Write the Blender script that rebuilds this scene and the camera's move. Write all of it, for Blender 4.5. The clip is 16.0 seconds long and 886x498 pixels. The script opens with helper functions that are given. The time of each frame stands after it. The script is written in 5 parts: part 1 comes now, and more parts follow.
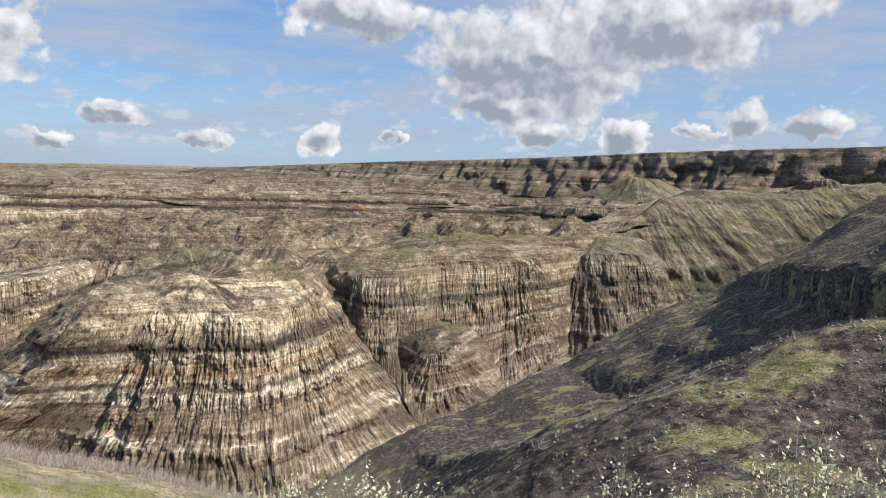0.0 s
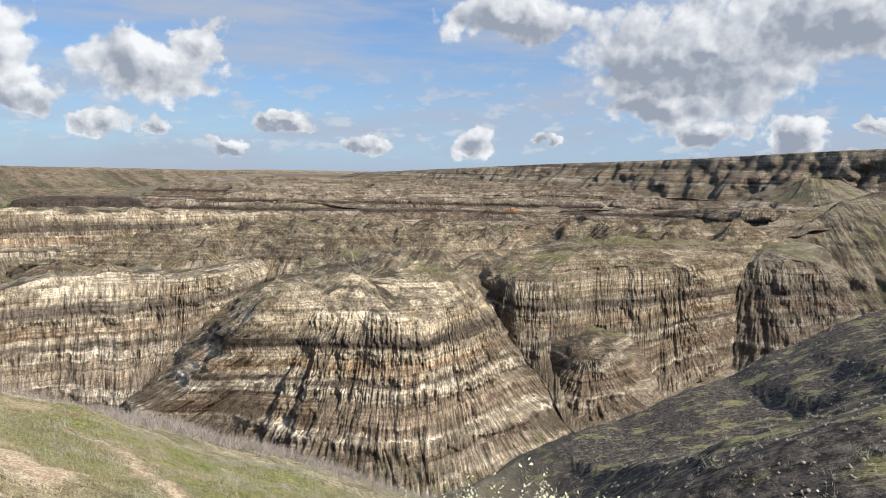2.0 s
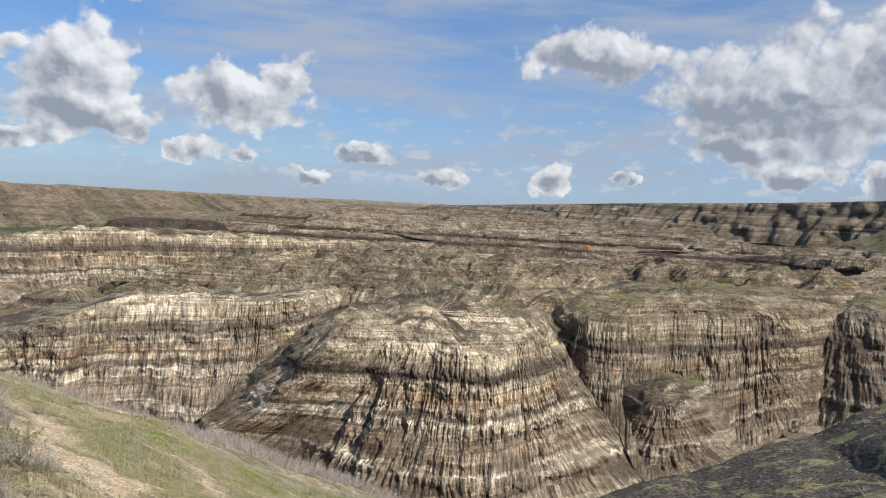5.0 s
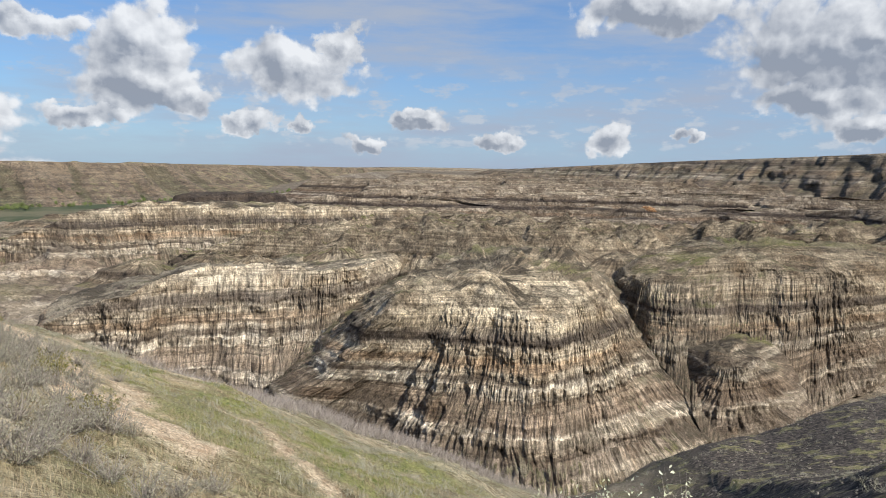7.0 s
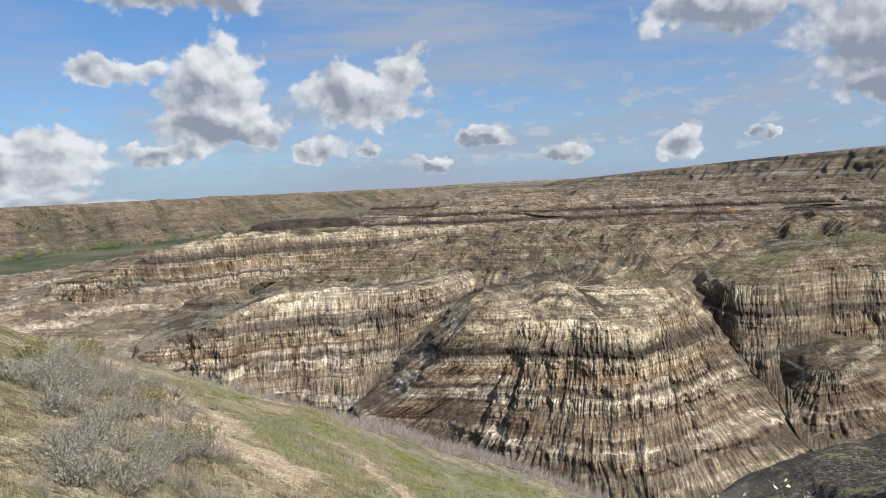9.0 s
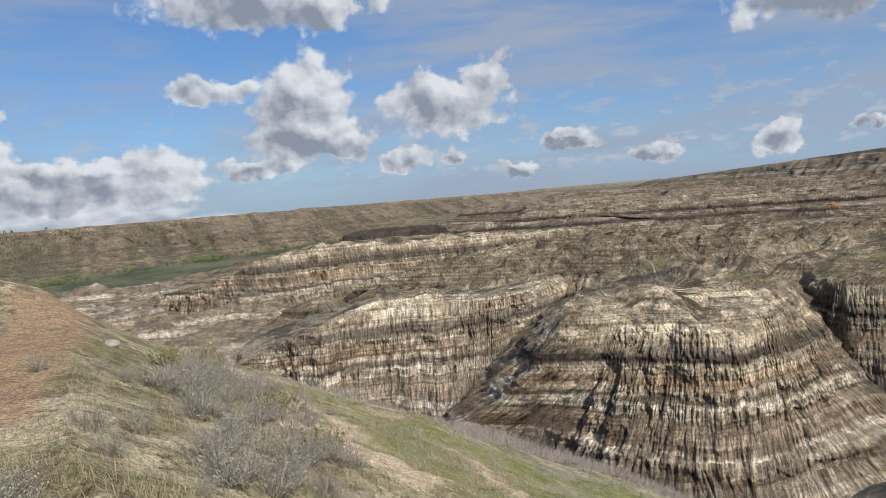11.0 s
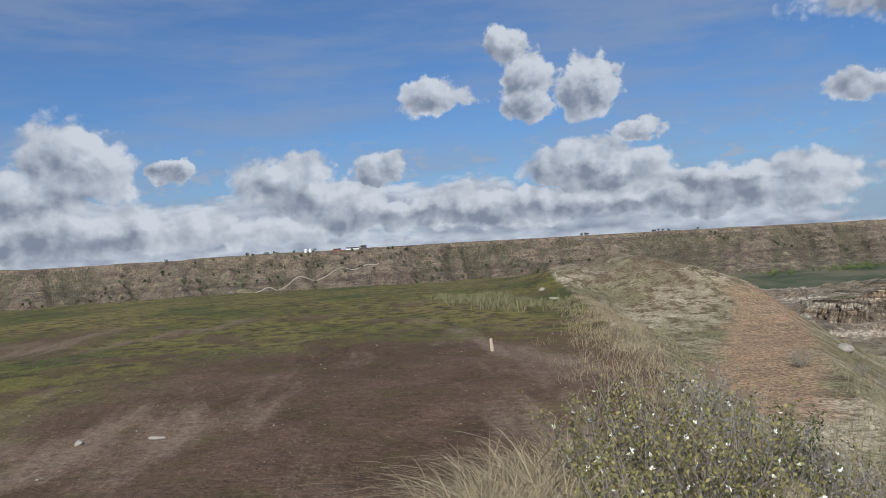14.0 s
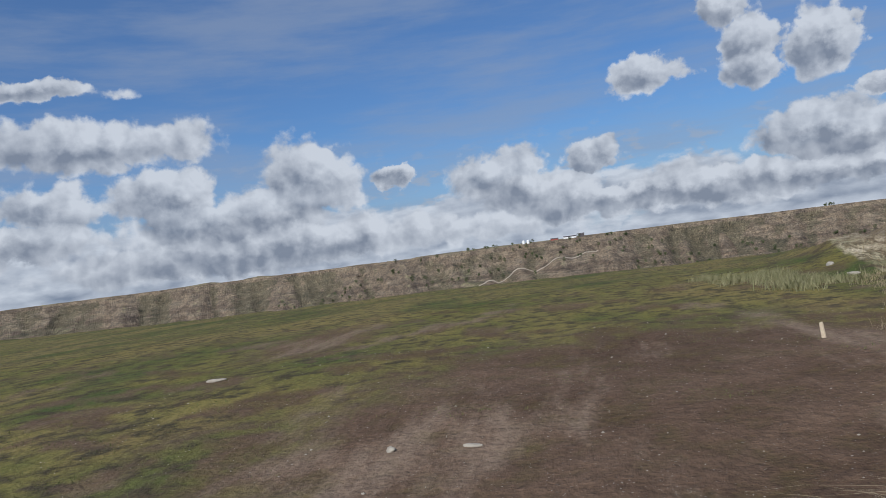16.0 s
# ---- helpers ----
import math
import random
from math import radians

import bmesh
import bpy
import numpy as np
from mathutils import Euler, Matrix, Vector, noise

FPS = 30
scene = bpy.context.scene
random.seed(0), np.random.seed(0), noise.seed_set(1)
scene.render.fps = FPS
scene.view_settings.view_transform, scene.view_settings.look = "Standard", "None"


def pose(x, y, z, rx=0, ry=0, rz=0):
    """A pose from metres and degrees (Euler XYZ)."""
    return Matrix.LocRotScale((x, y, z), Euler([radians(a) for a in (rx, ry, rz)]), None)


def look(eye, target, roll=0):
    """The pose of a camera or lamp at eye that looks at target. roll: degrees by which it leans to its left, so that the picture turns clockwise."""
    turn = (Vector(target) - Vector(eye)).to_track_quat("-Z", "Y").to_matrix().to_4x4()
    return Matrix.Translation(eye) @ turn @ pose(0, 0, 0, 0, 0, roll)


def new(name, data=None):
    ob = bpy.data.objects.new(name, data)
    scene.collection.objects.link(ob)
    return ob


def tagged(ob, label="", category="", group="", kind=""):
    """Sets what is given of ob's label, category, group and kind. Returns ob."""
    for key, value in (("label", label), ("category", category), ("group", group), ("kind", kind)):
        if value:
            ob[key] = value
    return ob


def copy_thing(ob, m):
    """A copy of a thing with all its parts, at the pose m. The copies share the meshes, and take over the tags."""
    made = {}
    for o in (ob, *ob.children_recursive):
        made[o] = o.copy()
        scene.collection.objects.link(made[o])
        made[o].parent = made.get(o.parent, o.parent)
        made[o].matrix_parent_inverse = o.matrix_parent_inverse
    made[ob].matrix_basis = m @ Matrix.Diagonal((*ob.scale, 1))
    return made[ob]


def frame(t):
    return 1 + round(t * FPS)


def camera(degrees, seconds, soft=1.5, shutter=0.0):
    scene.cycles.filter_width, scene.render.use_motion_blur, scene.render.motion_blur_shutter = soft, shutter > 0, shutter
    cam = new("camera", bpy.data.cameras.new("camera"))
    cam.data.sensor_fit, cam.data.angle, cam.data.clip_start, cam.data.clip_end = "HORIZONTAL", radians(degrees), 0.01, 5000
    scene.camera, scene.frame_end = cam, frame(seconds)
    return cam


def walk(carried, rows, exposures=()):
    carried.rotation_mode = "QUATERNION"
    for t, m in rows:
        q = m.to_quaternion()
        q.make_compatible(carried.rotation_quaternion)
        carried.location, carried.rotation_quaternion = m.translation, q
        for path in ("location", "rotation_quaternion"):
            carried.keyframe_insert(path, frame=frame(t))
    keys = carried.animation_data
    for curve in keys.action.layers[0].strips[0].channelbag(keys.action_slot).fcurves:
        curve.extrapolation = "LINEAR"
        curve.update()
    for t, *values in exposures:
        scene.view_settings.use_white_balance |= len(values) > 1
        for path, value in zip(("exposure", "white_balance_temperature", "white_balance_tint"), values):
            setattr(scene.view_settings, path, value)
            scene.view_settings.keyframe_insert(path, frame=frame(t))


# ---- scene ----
cam = camera(63.0, 16.0, soft=0.55)
METRES, EYE, TILT, LEAN, TURN = 6.5, 1.6, -6.2, -1.9, 0.0
ROWS = [
    (0.0, 0.0000, 0.0000, 0.0000, 0.00, 0.00, -0.00),
    (0.5, -0.0133, -0.0002, 0.0006, 2.36, -0.14, -0.25),
    (1.0, -0.0300, 0.0049, 0.0006, 5.61, -0.09, -0.63),
    (1.5, -0.0486, 0.0151, -0.0005, 9.15, 0.14, -0.84),
    (2.0, -0.0622, 0.0243, -0.0019, 11.98, 0.16, -0.74),
    (2.5, -0.0654, 0.0275, -0.0025, 13.36, -0.10, -0.42),
    (3.0, -0.0622, 0.0254, -0.0020, 13.52, -0.59, 0.03),
    (3.5, -0.0610, 0.0233, -0.0014, 12.27, -0.48, -0.32),
    (4.0, -0.0652, 0.0255, -0.0017, 11.99, 2.84, -1.63),
    (4.5, -0.0723, 0.0313, -0.0033, 14.53, 3.93, -2.94),
    (5.0, -0.0784, 0.0362, -0.0062, 17.71, 2.65, -3.36),
    (7.5, -0.0815, 0.0358, -0.0086, 23.02, -0.36, -1.25),
    (8.0, -0.0891, 0.0361, -0.0085, 23.88, -0.24, -0.24),
    (8.5, -0.1003, 0.0405, -0.0080, 25.55, 0.44, 0.55),
    (9.0, -0.1110, 0.0400, -0.0070, 28.08, 0.96, 1.39),
    (9.5, -0.1220, 0.0350, -0.0070, 31.43, 1.20, 2.32),
    (12.0, -0.2980, -0.0460, -0.0105, 41.66, 2.95, 1.67),
    (12.5, -0.3500, -0.0800, -0.0115, 53.48, 4.08, 1.08),
    (13.0, -0.3939, -0.1208, -0.0148, 64.83, 4.49, -0.71),
    (13.5, -0.4348, -0.1635, -0.0198, 74.73, 3.48, -1.89),
    (14.0, -0.4737, -0.2060, -0.0257, 82.89, 1.81, -2.55),
    (14.5, -0.5120, -0.2445, -0.0305, 87.63, 0.90, -2.22),
    (15.0, -0.5539, -0.2792, -0.0340, 91.06, 0.77, -0.82),
    (15.5, -0.6029, -0.3146, -0.0382, 95.01, 0.84, 0.35),
    (16.0, -0.6568, -0.3531, -0.0448, 100.06, 0.73, 0.77),
]
walk(cam, [(t, pose(0, 0, EYE, TILT, LEAN, TURN) @ pose(METRES * x, METRES * y, METRES * z, 90 + pitch, roll, yaw)) for t, x, y, z, yaw, pitch, roll in ROWS],
     [(0.0, 0.12, 6450, 10), (3.0, 0.05, 6400, 10), (5.0, -0.05, 6350, 10), (8.0, -0.03, 6300, 10), (9.5, -0.2, 6250, 10), (12.0, -0.3, 6150, 10), (13.0, -0.5, 5950, 10), (16.0, -0.52, 5850, 10)])

# ---- world and light ----
SUN_YAW, SUN_UP = -108.0, 41.0
world = bpy.data.worlds.new("sky")
scene.world = world
world.use_nodes = True
W = world.node_tree
W.nodes.clear()


def wnode(kind, **settings):
    n = W.nodes.new("ShaderNode" + kind)
    for key, value in settings.items():
        setattr(n, key, value)
    return n


def wm(op, a, b=None, c=None, clamp=False):
    n = wnode("Math", operation=op, use_clamp=clamp)
    for i, v in enumerate((a, b, c)):
        if isinstance(v, (int, float)):
            n.inputs[i].default_value = v
        elif v is not None:
            W.links.new(v, n.inputs[i])
    return n.outputs[0]


def wmix(f, a, b):
    n = wnode("Mix", data_type="RGBA")
    for i, v in ((0, f), (6, a), (7, b)):
        if isinstance(v, tuple):
            n.inputs[i].default_value = (*v, 1.0)
        elif isinstance(v, (int, float)):
            n.inputs[i].default_value = v
        else:
            W.links.new(v, n.inputs[i])
    return n.outputs[2]


def wrange(v, a, b, lo=0.0, hi=1.0):
    n = wnode("MapRange", interpolation_type="SMOOTHSTEP")
    W.links.new(v, n.inputs[0])
    for i, x in enumerate((a, b, lo, hi)):
        n.inputs[i + 1].default_value = x
    return n.outputs[0]


def wnoise(vec, scale, detail, rough):
    n = wnode("TexNoise")
    for key, value in (("Scale", scale), ("Detail", detail), ("Roughness", rough)):
        n.inputs[key].default_value = value
    W.links.new(vec, n.inputs["Vector"])
    return n.outputs["Fac"]


sky = wnode("TexSky")
sky.sky_type, sky.sun_disc = "NISHITA", False
sky.sun_elevation, sky.sun_rotation = radians(SUN_UP), radians(-SUN_YAW)
sky.air_density, sky.dust_density, sky.ozone_density = 1.0, 0.35, 3.0
coord = wnode("TexCoord").outputs["Generated"]
split = wnode("SeparateXYZ")
W.links.new(coord, split.inputs[0])
w_yaw = wm("MULTIPLY", wm("ARCTAN2", wm("MULTIPLY", split.outputs[0], -1.0), split.outputs[1]), 180 / math.pi)
w_up = wm("MULTIPLY", wm("ARCSINE", split.outputs[2]), 180 / math.pi)
w_plane = wnode("CombineXYZ")
W.links.new(w_yaw, w_plane.inputs[0])
W.links.new(w_up, w_plane.inputs[1])
w_plane = w_plane.outputs[0]


def wshift(vec, x, y, z=0.0):
    n = wnode("VectorMath", operation="ADD")
    W.links.new(vec, n.inputs[0])
    n.inputs[1].default_value = (x, y, z)
    return n.outputs[0]


def wscale(vec, x, y):
    n = wnode("VectorMath", operation="MULTIPLY")
    W.links.new(vec, n.inputs[0])
    n.inputs[1].default_value = (x, y, 1.0)
    return n.outputs[0]


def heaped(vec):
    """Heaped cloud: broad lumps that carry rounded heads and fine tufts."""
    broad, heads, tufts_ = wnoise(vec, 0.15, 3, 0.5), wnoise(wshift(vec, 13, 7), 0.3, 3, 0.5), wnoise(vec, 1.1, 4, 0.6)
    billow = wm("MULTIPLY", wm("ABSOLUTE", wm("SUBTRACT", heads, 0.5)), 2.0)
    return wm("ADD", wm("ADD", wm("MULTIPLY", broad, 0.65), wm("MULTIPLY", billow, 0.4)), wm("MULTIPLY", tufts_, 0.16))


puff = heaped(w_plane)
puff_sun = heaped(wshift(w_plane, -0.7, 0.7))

# cumulus, as (yaw, height, half width, half height) in degrees
NORTH_CLOUDS = [(-7.4, 8.5, 9.0, 4.6), (-15.6, 11.2, 8.5, 4.0), (-23, 12.4, 5, 2.4), (-4.1, 4.8, 4.2, 1.2), (-22, 4.3, 1.5, 1.5), (-13.6, 3.3, 2.0, 1.4), (-8.1, 3.0, 2.8, 0.9), (17.8, 1.9, 2.0, 0.7),
                (24.7, 3.5, 2.2, 0.9), (9.5, 2.2, 2.0, 1.1), (3.8, 2.6, 0.9, 0.6), (6.6, 11.7, 5.6, 2.2), (-27.1, 4.1, 2.2, 0.9), (-18.9, 3.6, 1.8, 0.6), (28.8, 1.5, 1.2, 0.7)]
MIDDLE_CLOUDS = [(45.2, 8.0, 4.6, 3.3), (45.0, 5.2, 4.6, 2.2), (51.2, 8.7, 3.4, 1.2), (41.9, 4.1, 2.3, 1.3), (33.8, 6.8, 4.6, 2.4), (30.4, 8.1, 1.7, 1.8), (24.5, 3.4, 1.8, 0.9), (33.2, 2.9, 1.1, 0.7), (37.6, 3.0, 2.0, 0.9),
                 (58.2, 3.0, 6.5, 1.6), (48.7, 2.8, 3.0, 0.9), (69, 4.5, 5.2, 1.9), (63.5, 1.8, 12, 1.1), (48.2, 15.6, 7.8, 2.7), (42.9, 14.8, 2.8, 2.8), (71.2, 10.7, 2.2, 2.0), (67.4, 7.4, 1.8, 0.7)]
WEST_CLOUDS = [(109, 6.8, 4.4, 3.0), (112.5, 4.4, 6, 2.4), (95, 5.0, 4.4, 2.1), (92, 3.6, 5.6, 1.9), (87.5, 5.9, 2.5, 1.4), (88, 2.4, 7.5, 1.6), (72.4, 5.2, 4.4, 1.8), (74, 2.2, 12, 1.5), (82, 2.5, 6, 1.5), (62, 3.0, 7, 1.5),
               (103.2, 6.1, 1.5, 0.8), (82.7, 11, 3, 1.3), (77.1, 15, 1.9, 1.7), (75.6, 12, 2.0, 2.3), (75.7, 10, 2.2, 1.6), (70.8, 11.5, 1.8, 2.2)]
SOUTH_CLOUDS = [(124.6, 10.1, 9, 2.0), (120.8, 6.3, 4, 2.1), (128.6, 6.0, 4, 2.1), (117.1, 3.8, 6, 2.0), (110, 1.4, 20, 1.8), (128, 14.0, 6, 0.9), (131.2, 3.7, 6, 1.7), (150, 6, 14, 4), (185, 9, 16, 4), (-150, 8, 13, 4), (-120, 12, 8, 4), (-60, 9, 12, 4)]
warp_x = wm("MULTIPLY", wm("SUBTRACT", wnoise(w_plane, 0.3, 5, 0.6), 0.5), 6.0)
warp_y = wm("MULTIPLY", wm("SUBTRACT", wnoise(wshift(w_plane, 37.0, 11.0, 5.0), 0.3, 5, 0.6), 0.5), 3.2)
c_yaw, c_up = wm("ADD", w_yaw, warp_x), wm("ADD", w_up, warp_y)
body, shade = None, None
for yaw, up, half_w, half_h in NORTH_CLOUDS + MIDDLE_CLOUDS + WEST_CLOUDS + SOUTH_CLOUDS:
    du = wm("MULTIPLY", wm("SUBTRACT", c_yaw, yaw), 1 / half_w)
    dv = wm("MULTIPLY", wm("SUBTRACT", c_up, up), 1 / half_h)
    q = wm("SUBTRACT", 1.0, wm("POWER", wm("MULTIPLY_ADD", du, du, wm("MULTIPLY", dv, dv)), 0.5))
    inside = wm("MAXIMUM", q, 0.0)
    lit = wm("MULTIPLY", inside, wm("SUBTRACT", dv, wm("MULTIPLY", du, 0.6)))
    body = q if body is None else wm("MAXIMUM", body, q)
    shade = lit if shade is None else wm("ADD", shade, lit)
dense = wm("ADD", body, wm("MULTIPLY", wm("SUBTRACT", puff, 0.40), 2.0))
cover = wrange(dense, 0.0, 0.3)
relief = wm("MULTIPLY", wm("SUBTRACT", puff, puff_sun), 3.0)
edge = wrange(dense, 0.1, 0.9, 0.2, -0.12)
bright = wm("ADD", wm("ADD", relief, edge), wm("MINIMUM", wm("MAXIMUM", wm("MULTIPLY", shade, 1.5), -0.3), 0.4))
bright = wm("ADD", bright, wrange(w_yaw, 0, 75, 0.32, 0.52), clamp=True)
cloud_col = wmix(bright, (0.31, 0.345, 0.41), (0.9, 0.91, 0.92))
# a bank of cumulus in rows, low over the western plateau
heap = wscale(w_plane, 0.5, 1.25)
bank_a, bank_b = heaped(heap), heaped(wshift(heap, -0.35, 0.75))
row_of_tops = wnode("CombineXYZ")
W.links.new(w_yaw, row_of_tops.inputs[0])
bank_top = wm("ADD", wrange(w_yaw, 44, 66, -2.0, 4.4), wm("MULTIPLY", wm("SUBTRACT", wnoise(row_of_tops.outputs[0], 0.14, 2, 0.5), 0.5), 5.0))
bank = wm("MULTIPLY", wm("MINIMUM", wm("SUBTRACT", bank_top, c_up), 1.3), 0.34)
bank = wm("MINIMUM", bank, wrange(w_yaw, 140, 160, 1.0, -1.0))
bank = wm("ADD", bank, wm("MULTIPLY", wm("SUBTRACT", bank_a, 0.42), 2.4))
bank_cover = wrange(bank, 0.0, 0.3)
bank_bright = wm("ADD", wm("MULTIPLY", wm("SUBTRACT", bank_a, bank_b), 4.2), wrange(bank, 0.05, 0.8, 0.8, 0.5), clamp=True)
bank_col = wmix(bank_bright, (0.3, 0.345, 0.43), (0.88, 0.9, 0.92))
veil_coord = wnode("VectorMath", operation="MULTIPLY")
W.links.new(w_plane, veil_coord.inputs[0])
veil_coord.inputs[1].default_value = (0.05, 0.28, 0.0)
veil = wnoise(veil_coord.outputs[0], 1.0, 6, 0.6)
thin = wm("MULTIPLY", wrange(veil, 0.36, 0.68), wrange(w_yaw, 20, 75, 1.0, 0.5))
haze = wrange(w_up, -1.0, 11.0, 0.5, 0.0)
tint = wnode("VectorMath", operation="MULTIPLY")
W.links.new(sky.outputs[0], tint.inputs[0])
tint.inputs[1].default_value = (0.062, 0.088, 0.116)
blue = wmix(wrange(w_yaw, 0, 60, 0.35, 0.15), tint.outputs[0], (0.34, 0.47, 0.7))
blue = wmix(haze, blue, (0.44, 0.55, 0.72))
blue = wmix(thin, blue, (0.41, 0.47, 0.58))
bits = wnoise(wscale(w_plane, 0.42, 0.95), 1.0, 5, 0.55)
bits = wm("MULTIPLY", wrange(bits, 0.53, 0.66), wm("MULTIPLY", wrange(w_up, 0.5, 2.0), wrange(w_up, 10.0, 4.0)))
blue = wmix(wm("MULTIPLY", bits, 0.75), blue, wmix(wrange(w_up, 1.0, 7.0), (0.6, 0.645, 0.7), (0.5, 0.55, 0.63)))
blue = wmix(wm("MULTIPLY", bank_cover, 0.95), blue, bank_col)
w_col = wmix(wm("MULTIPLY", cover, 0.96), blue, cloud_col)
w_bg, w_out = wnode("Background"), wnode("OutputWorld")
w_bg.inputs["Strength"].default_value = 1.0
W.links.new(w_col, w_bg.inputs[0])
W.links.new(w_bg.outputs[0], w_out.inputs[0])

sun = new("sun", bpy.data.lights.new("sun", "SUN"))
sun.data.energy, sun.data.angle, sun.data.color = 6.4, radians(0.6), (1.0, 0.94, 0.85)
sun_way = Vector((-math.sin(radians(SUN_YAW)) * math.cos(radians(SUN_UP)), math.cos(radians(SUN_YAW)) * math.cos(radians(SUN_UP)), math.sin(radians(SUN_UP))))
sun.matrix_world = look(sun_way * 50, (0, 0, 0))


# ---- numbers ----
def lerp(a, b, f):
    return a + (b - a) * f


def smooth(a, b, x):
    f = np.clip((x - a) / (b - a), 0, 1)
    return f * f * (3 - 2 * f)


PERM = np.random.RandomState(7).permutation(4096)
GRAD = np.random.RandomState(8).normal(size=(4096, 3))
GRAD /= np.linalg.norm(GRAD, axis=1)[:, None]


def perlin(x, y, z=0.0):
    """Gradient noise of arrays, about -1 to 1."""
    x, y, z = np.broadcast_arrays(np.asarray(x, float), np.asarray(y, float), np.asarray(z, float))
    i, j, k = (np.floor(v).astype(int) for v in (x, y, z))
    fx, fy, fz = x - i, y - j, z - k
    u, v, w = (f * f * f * (f * (f * 6 - 15) + 10) for f in (fx, fy, fz))
    total = 0.0
    for a in (0, 1):
        for b in (0, 1):
            for c in (0, 1):
                h = PERM[(PERM[(PERM[(i + a) & 4095] + j + b) & 4095] + k + c) & 4095]
                g = GRAD[h]
                dot = g[..., 0] * (fx - a) + g[..., 1] * (fy - b) + g[..., 2] * (fz - c)
                total = total + dot * (u if a else 1 - u) * (v if b else 1 - v) * (w if c else 1 - w)
    return total * 1.6


def fbm(x, y, z=0.0, octaves=4, gain=0.5):
    total, amp = 0.0, 1.0
    for o in range(octaves):
        f = 2.0 ** o
        total = total + amp * perlin(x * f + 17.3 * o, y * f - 9.1 * o, np.asarray(z) * f + 5.7 * o)
        amp *= gain
    return total


def ridged(x, y, z=0.0, octaves=3, gain=0.5):
    total, amp = 0.0, 1.0
    for o in range(octaves):
        f = 2.0 ** o
        total = total + amp * (1 - 2 * np.abs(perlin(x * f + 31.7 * o, y * f + 3.3 * o, np.asarray(z) * f)))
        amp *= gain
    return total


def smax(a, b, k):
    """The larger of two heights, blended over k metres."""
    h = np.clip(0.5 + 0.5 * (a - b) / k, 0, 1)
    return lerp(b, a, h) + k * h * (1 - h)


# The land past the near hill is laid out at half size about the first standpoint and set out at full size from there.
STAND = np.array((0.0, 0.0, EYE))


def growth(r):
    """How much farther off a place r metres away in the layout really lies."""
    return np.interp(np.log(np.maximum(r, 1.0)), np.log((30, 58, 220, 700, 1500, 4700)), (1.0, 2.0, 2.0, 1.6, 1.3, 1.0))


def full_size(p):
    """Places in the layout (n x 3), set out at full size."""
    p = np.asarray(p, float)
    k = growth(np.hypot(p[..., 0], p[..., 1]))
    return STAND + k[..., None] * (p - STAND)


# ---- meshes ----
def grid_mesh(name, co, wrap, mat, flip=False):
    """A mesh from an array of rows x columns x 3; wrap closes each row."""
    m, n, _ = co.shape
    idx = np.arange(m * n).reshape(m, n)
    if wrap:
        idx = np.concatenate([idx, idx[:, :1]], axis=1)
    quads = np.stack([idx[:-1, :-1], idx[1:, :-1], idx[1:, 1:], idx[:-1, 1:]], axis=-1).reshape(-1, 4)
    if flip:
        quads = quads[:, ::-1]
    me = bpy.data.meshes.new(name)
    me.vertices.add(m * n)
    me.vertices.foreach_set("co", co.astype(np.float32).ravel())
    me.loops.add(quads.size)
    me.loops.foreach_set("vertex_index", quads.astype(np.int32).ravel())
    me.polygons.add(len(quads))
    me.polygons.foreach_set("loop_start", np.arange(0, quads.size, 4, dtype=np.int32))
    me.polygons.foreach_set("loop_total", np.full(len(quads), 4, dtype=np.int32))
    me.update(calc_edges=True)
    me.polygons.foreach_set("use_smooth", np.ones(len(quads), dtype=bool))
    me.materials.append(mat)
    return me


# ---- materials ----
def material(name):
    mat = bpy.data.materials.new(name)
    mat.use_nodes = True
    nt = mat.node_tree
    return mat, nt, nt.nodes["Principled BSDF"]


def node(nt, kind, **settings):
    n = nt.nodes.new("ShaderNode" + kind)
    for key, value in settings.items():
        if key in n.inputs:
            n.inputs[key].default_value = value
        else:
            setattr(n, key, value)
    return n


def wire(nt, a, b):
    nt.links.new(a, b)


def noise_tex(nt, vec, scale, detail=4.0, rough=0.55):
    n = node(nt, "TexNoise")
    n.inputs["Scale"].default_value, n.inputs["Detail"].default_value, n.inputs["Roughness"].default_value = scale, detail, rough
    wire(nt, vec, n.inputs["Vector"])
    return n.outputs["Fac"]


def maths(nt, op, a, b=None, c=None, clamp=False):
    n = node(nt, "Math", operation=op, use_clamp=clamp)
    for i, v in enumerate((a, b, c)):
        if v is None:
            continue
        if isinstance(v, (int, float)):
            n.inputs[i].default_value = v
        else:
            wire(nt, v, n.inputs[i])
    return n.outputs[0]


def remap(nt, v, a, b, lo=0.0, hi=1.0):
    n = node(nt, "MapRange", clamp=True)
    for i, val in enumerate((v, a, b, lo, hi)):
        if isinstance(val, (int, float)):
            n.inputs[i].default_value = val
        else:
            wire(nt, val, n.inputs[i])
    return n.outputs[0]


def mix(nt, f, a, b, blend="MIX"):
    n = node(nt, "Mix", data_type="RGBA", blend_type=blend)
    for i, v in ((0, f), (6, a), (7, b)):
        if isinstance(v, (int, float)):
            n.inputs[i].default_value = v
        elif isinstance(v, tuple):
            n.inputs[i].default_value = (*v, 1.0)
        else:
            wire(nt, v, n.inputs[i])
    return n.outputs[2]


def ramp(nt, v, stops, ease="LINEAR"):
    n = node(nt, "ValToRGB")
    n.color_ramp.interpolation = ease
    el = n.color_ramp.elements
    while len(el) < len(stops):
        el.new(0.5)
    for e, (p, c) in zip(el, stops):
        e.position, e.color = p, (*c, 1.0)
    wire(nt, v, n.inputs[0])
    return n.outputs[0]


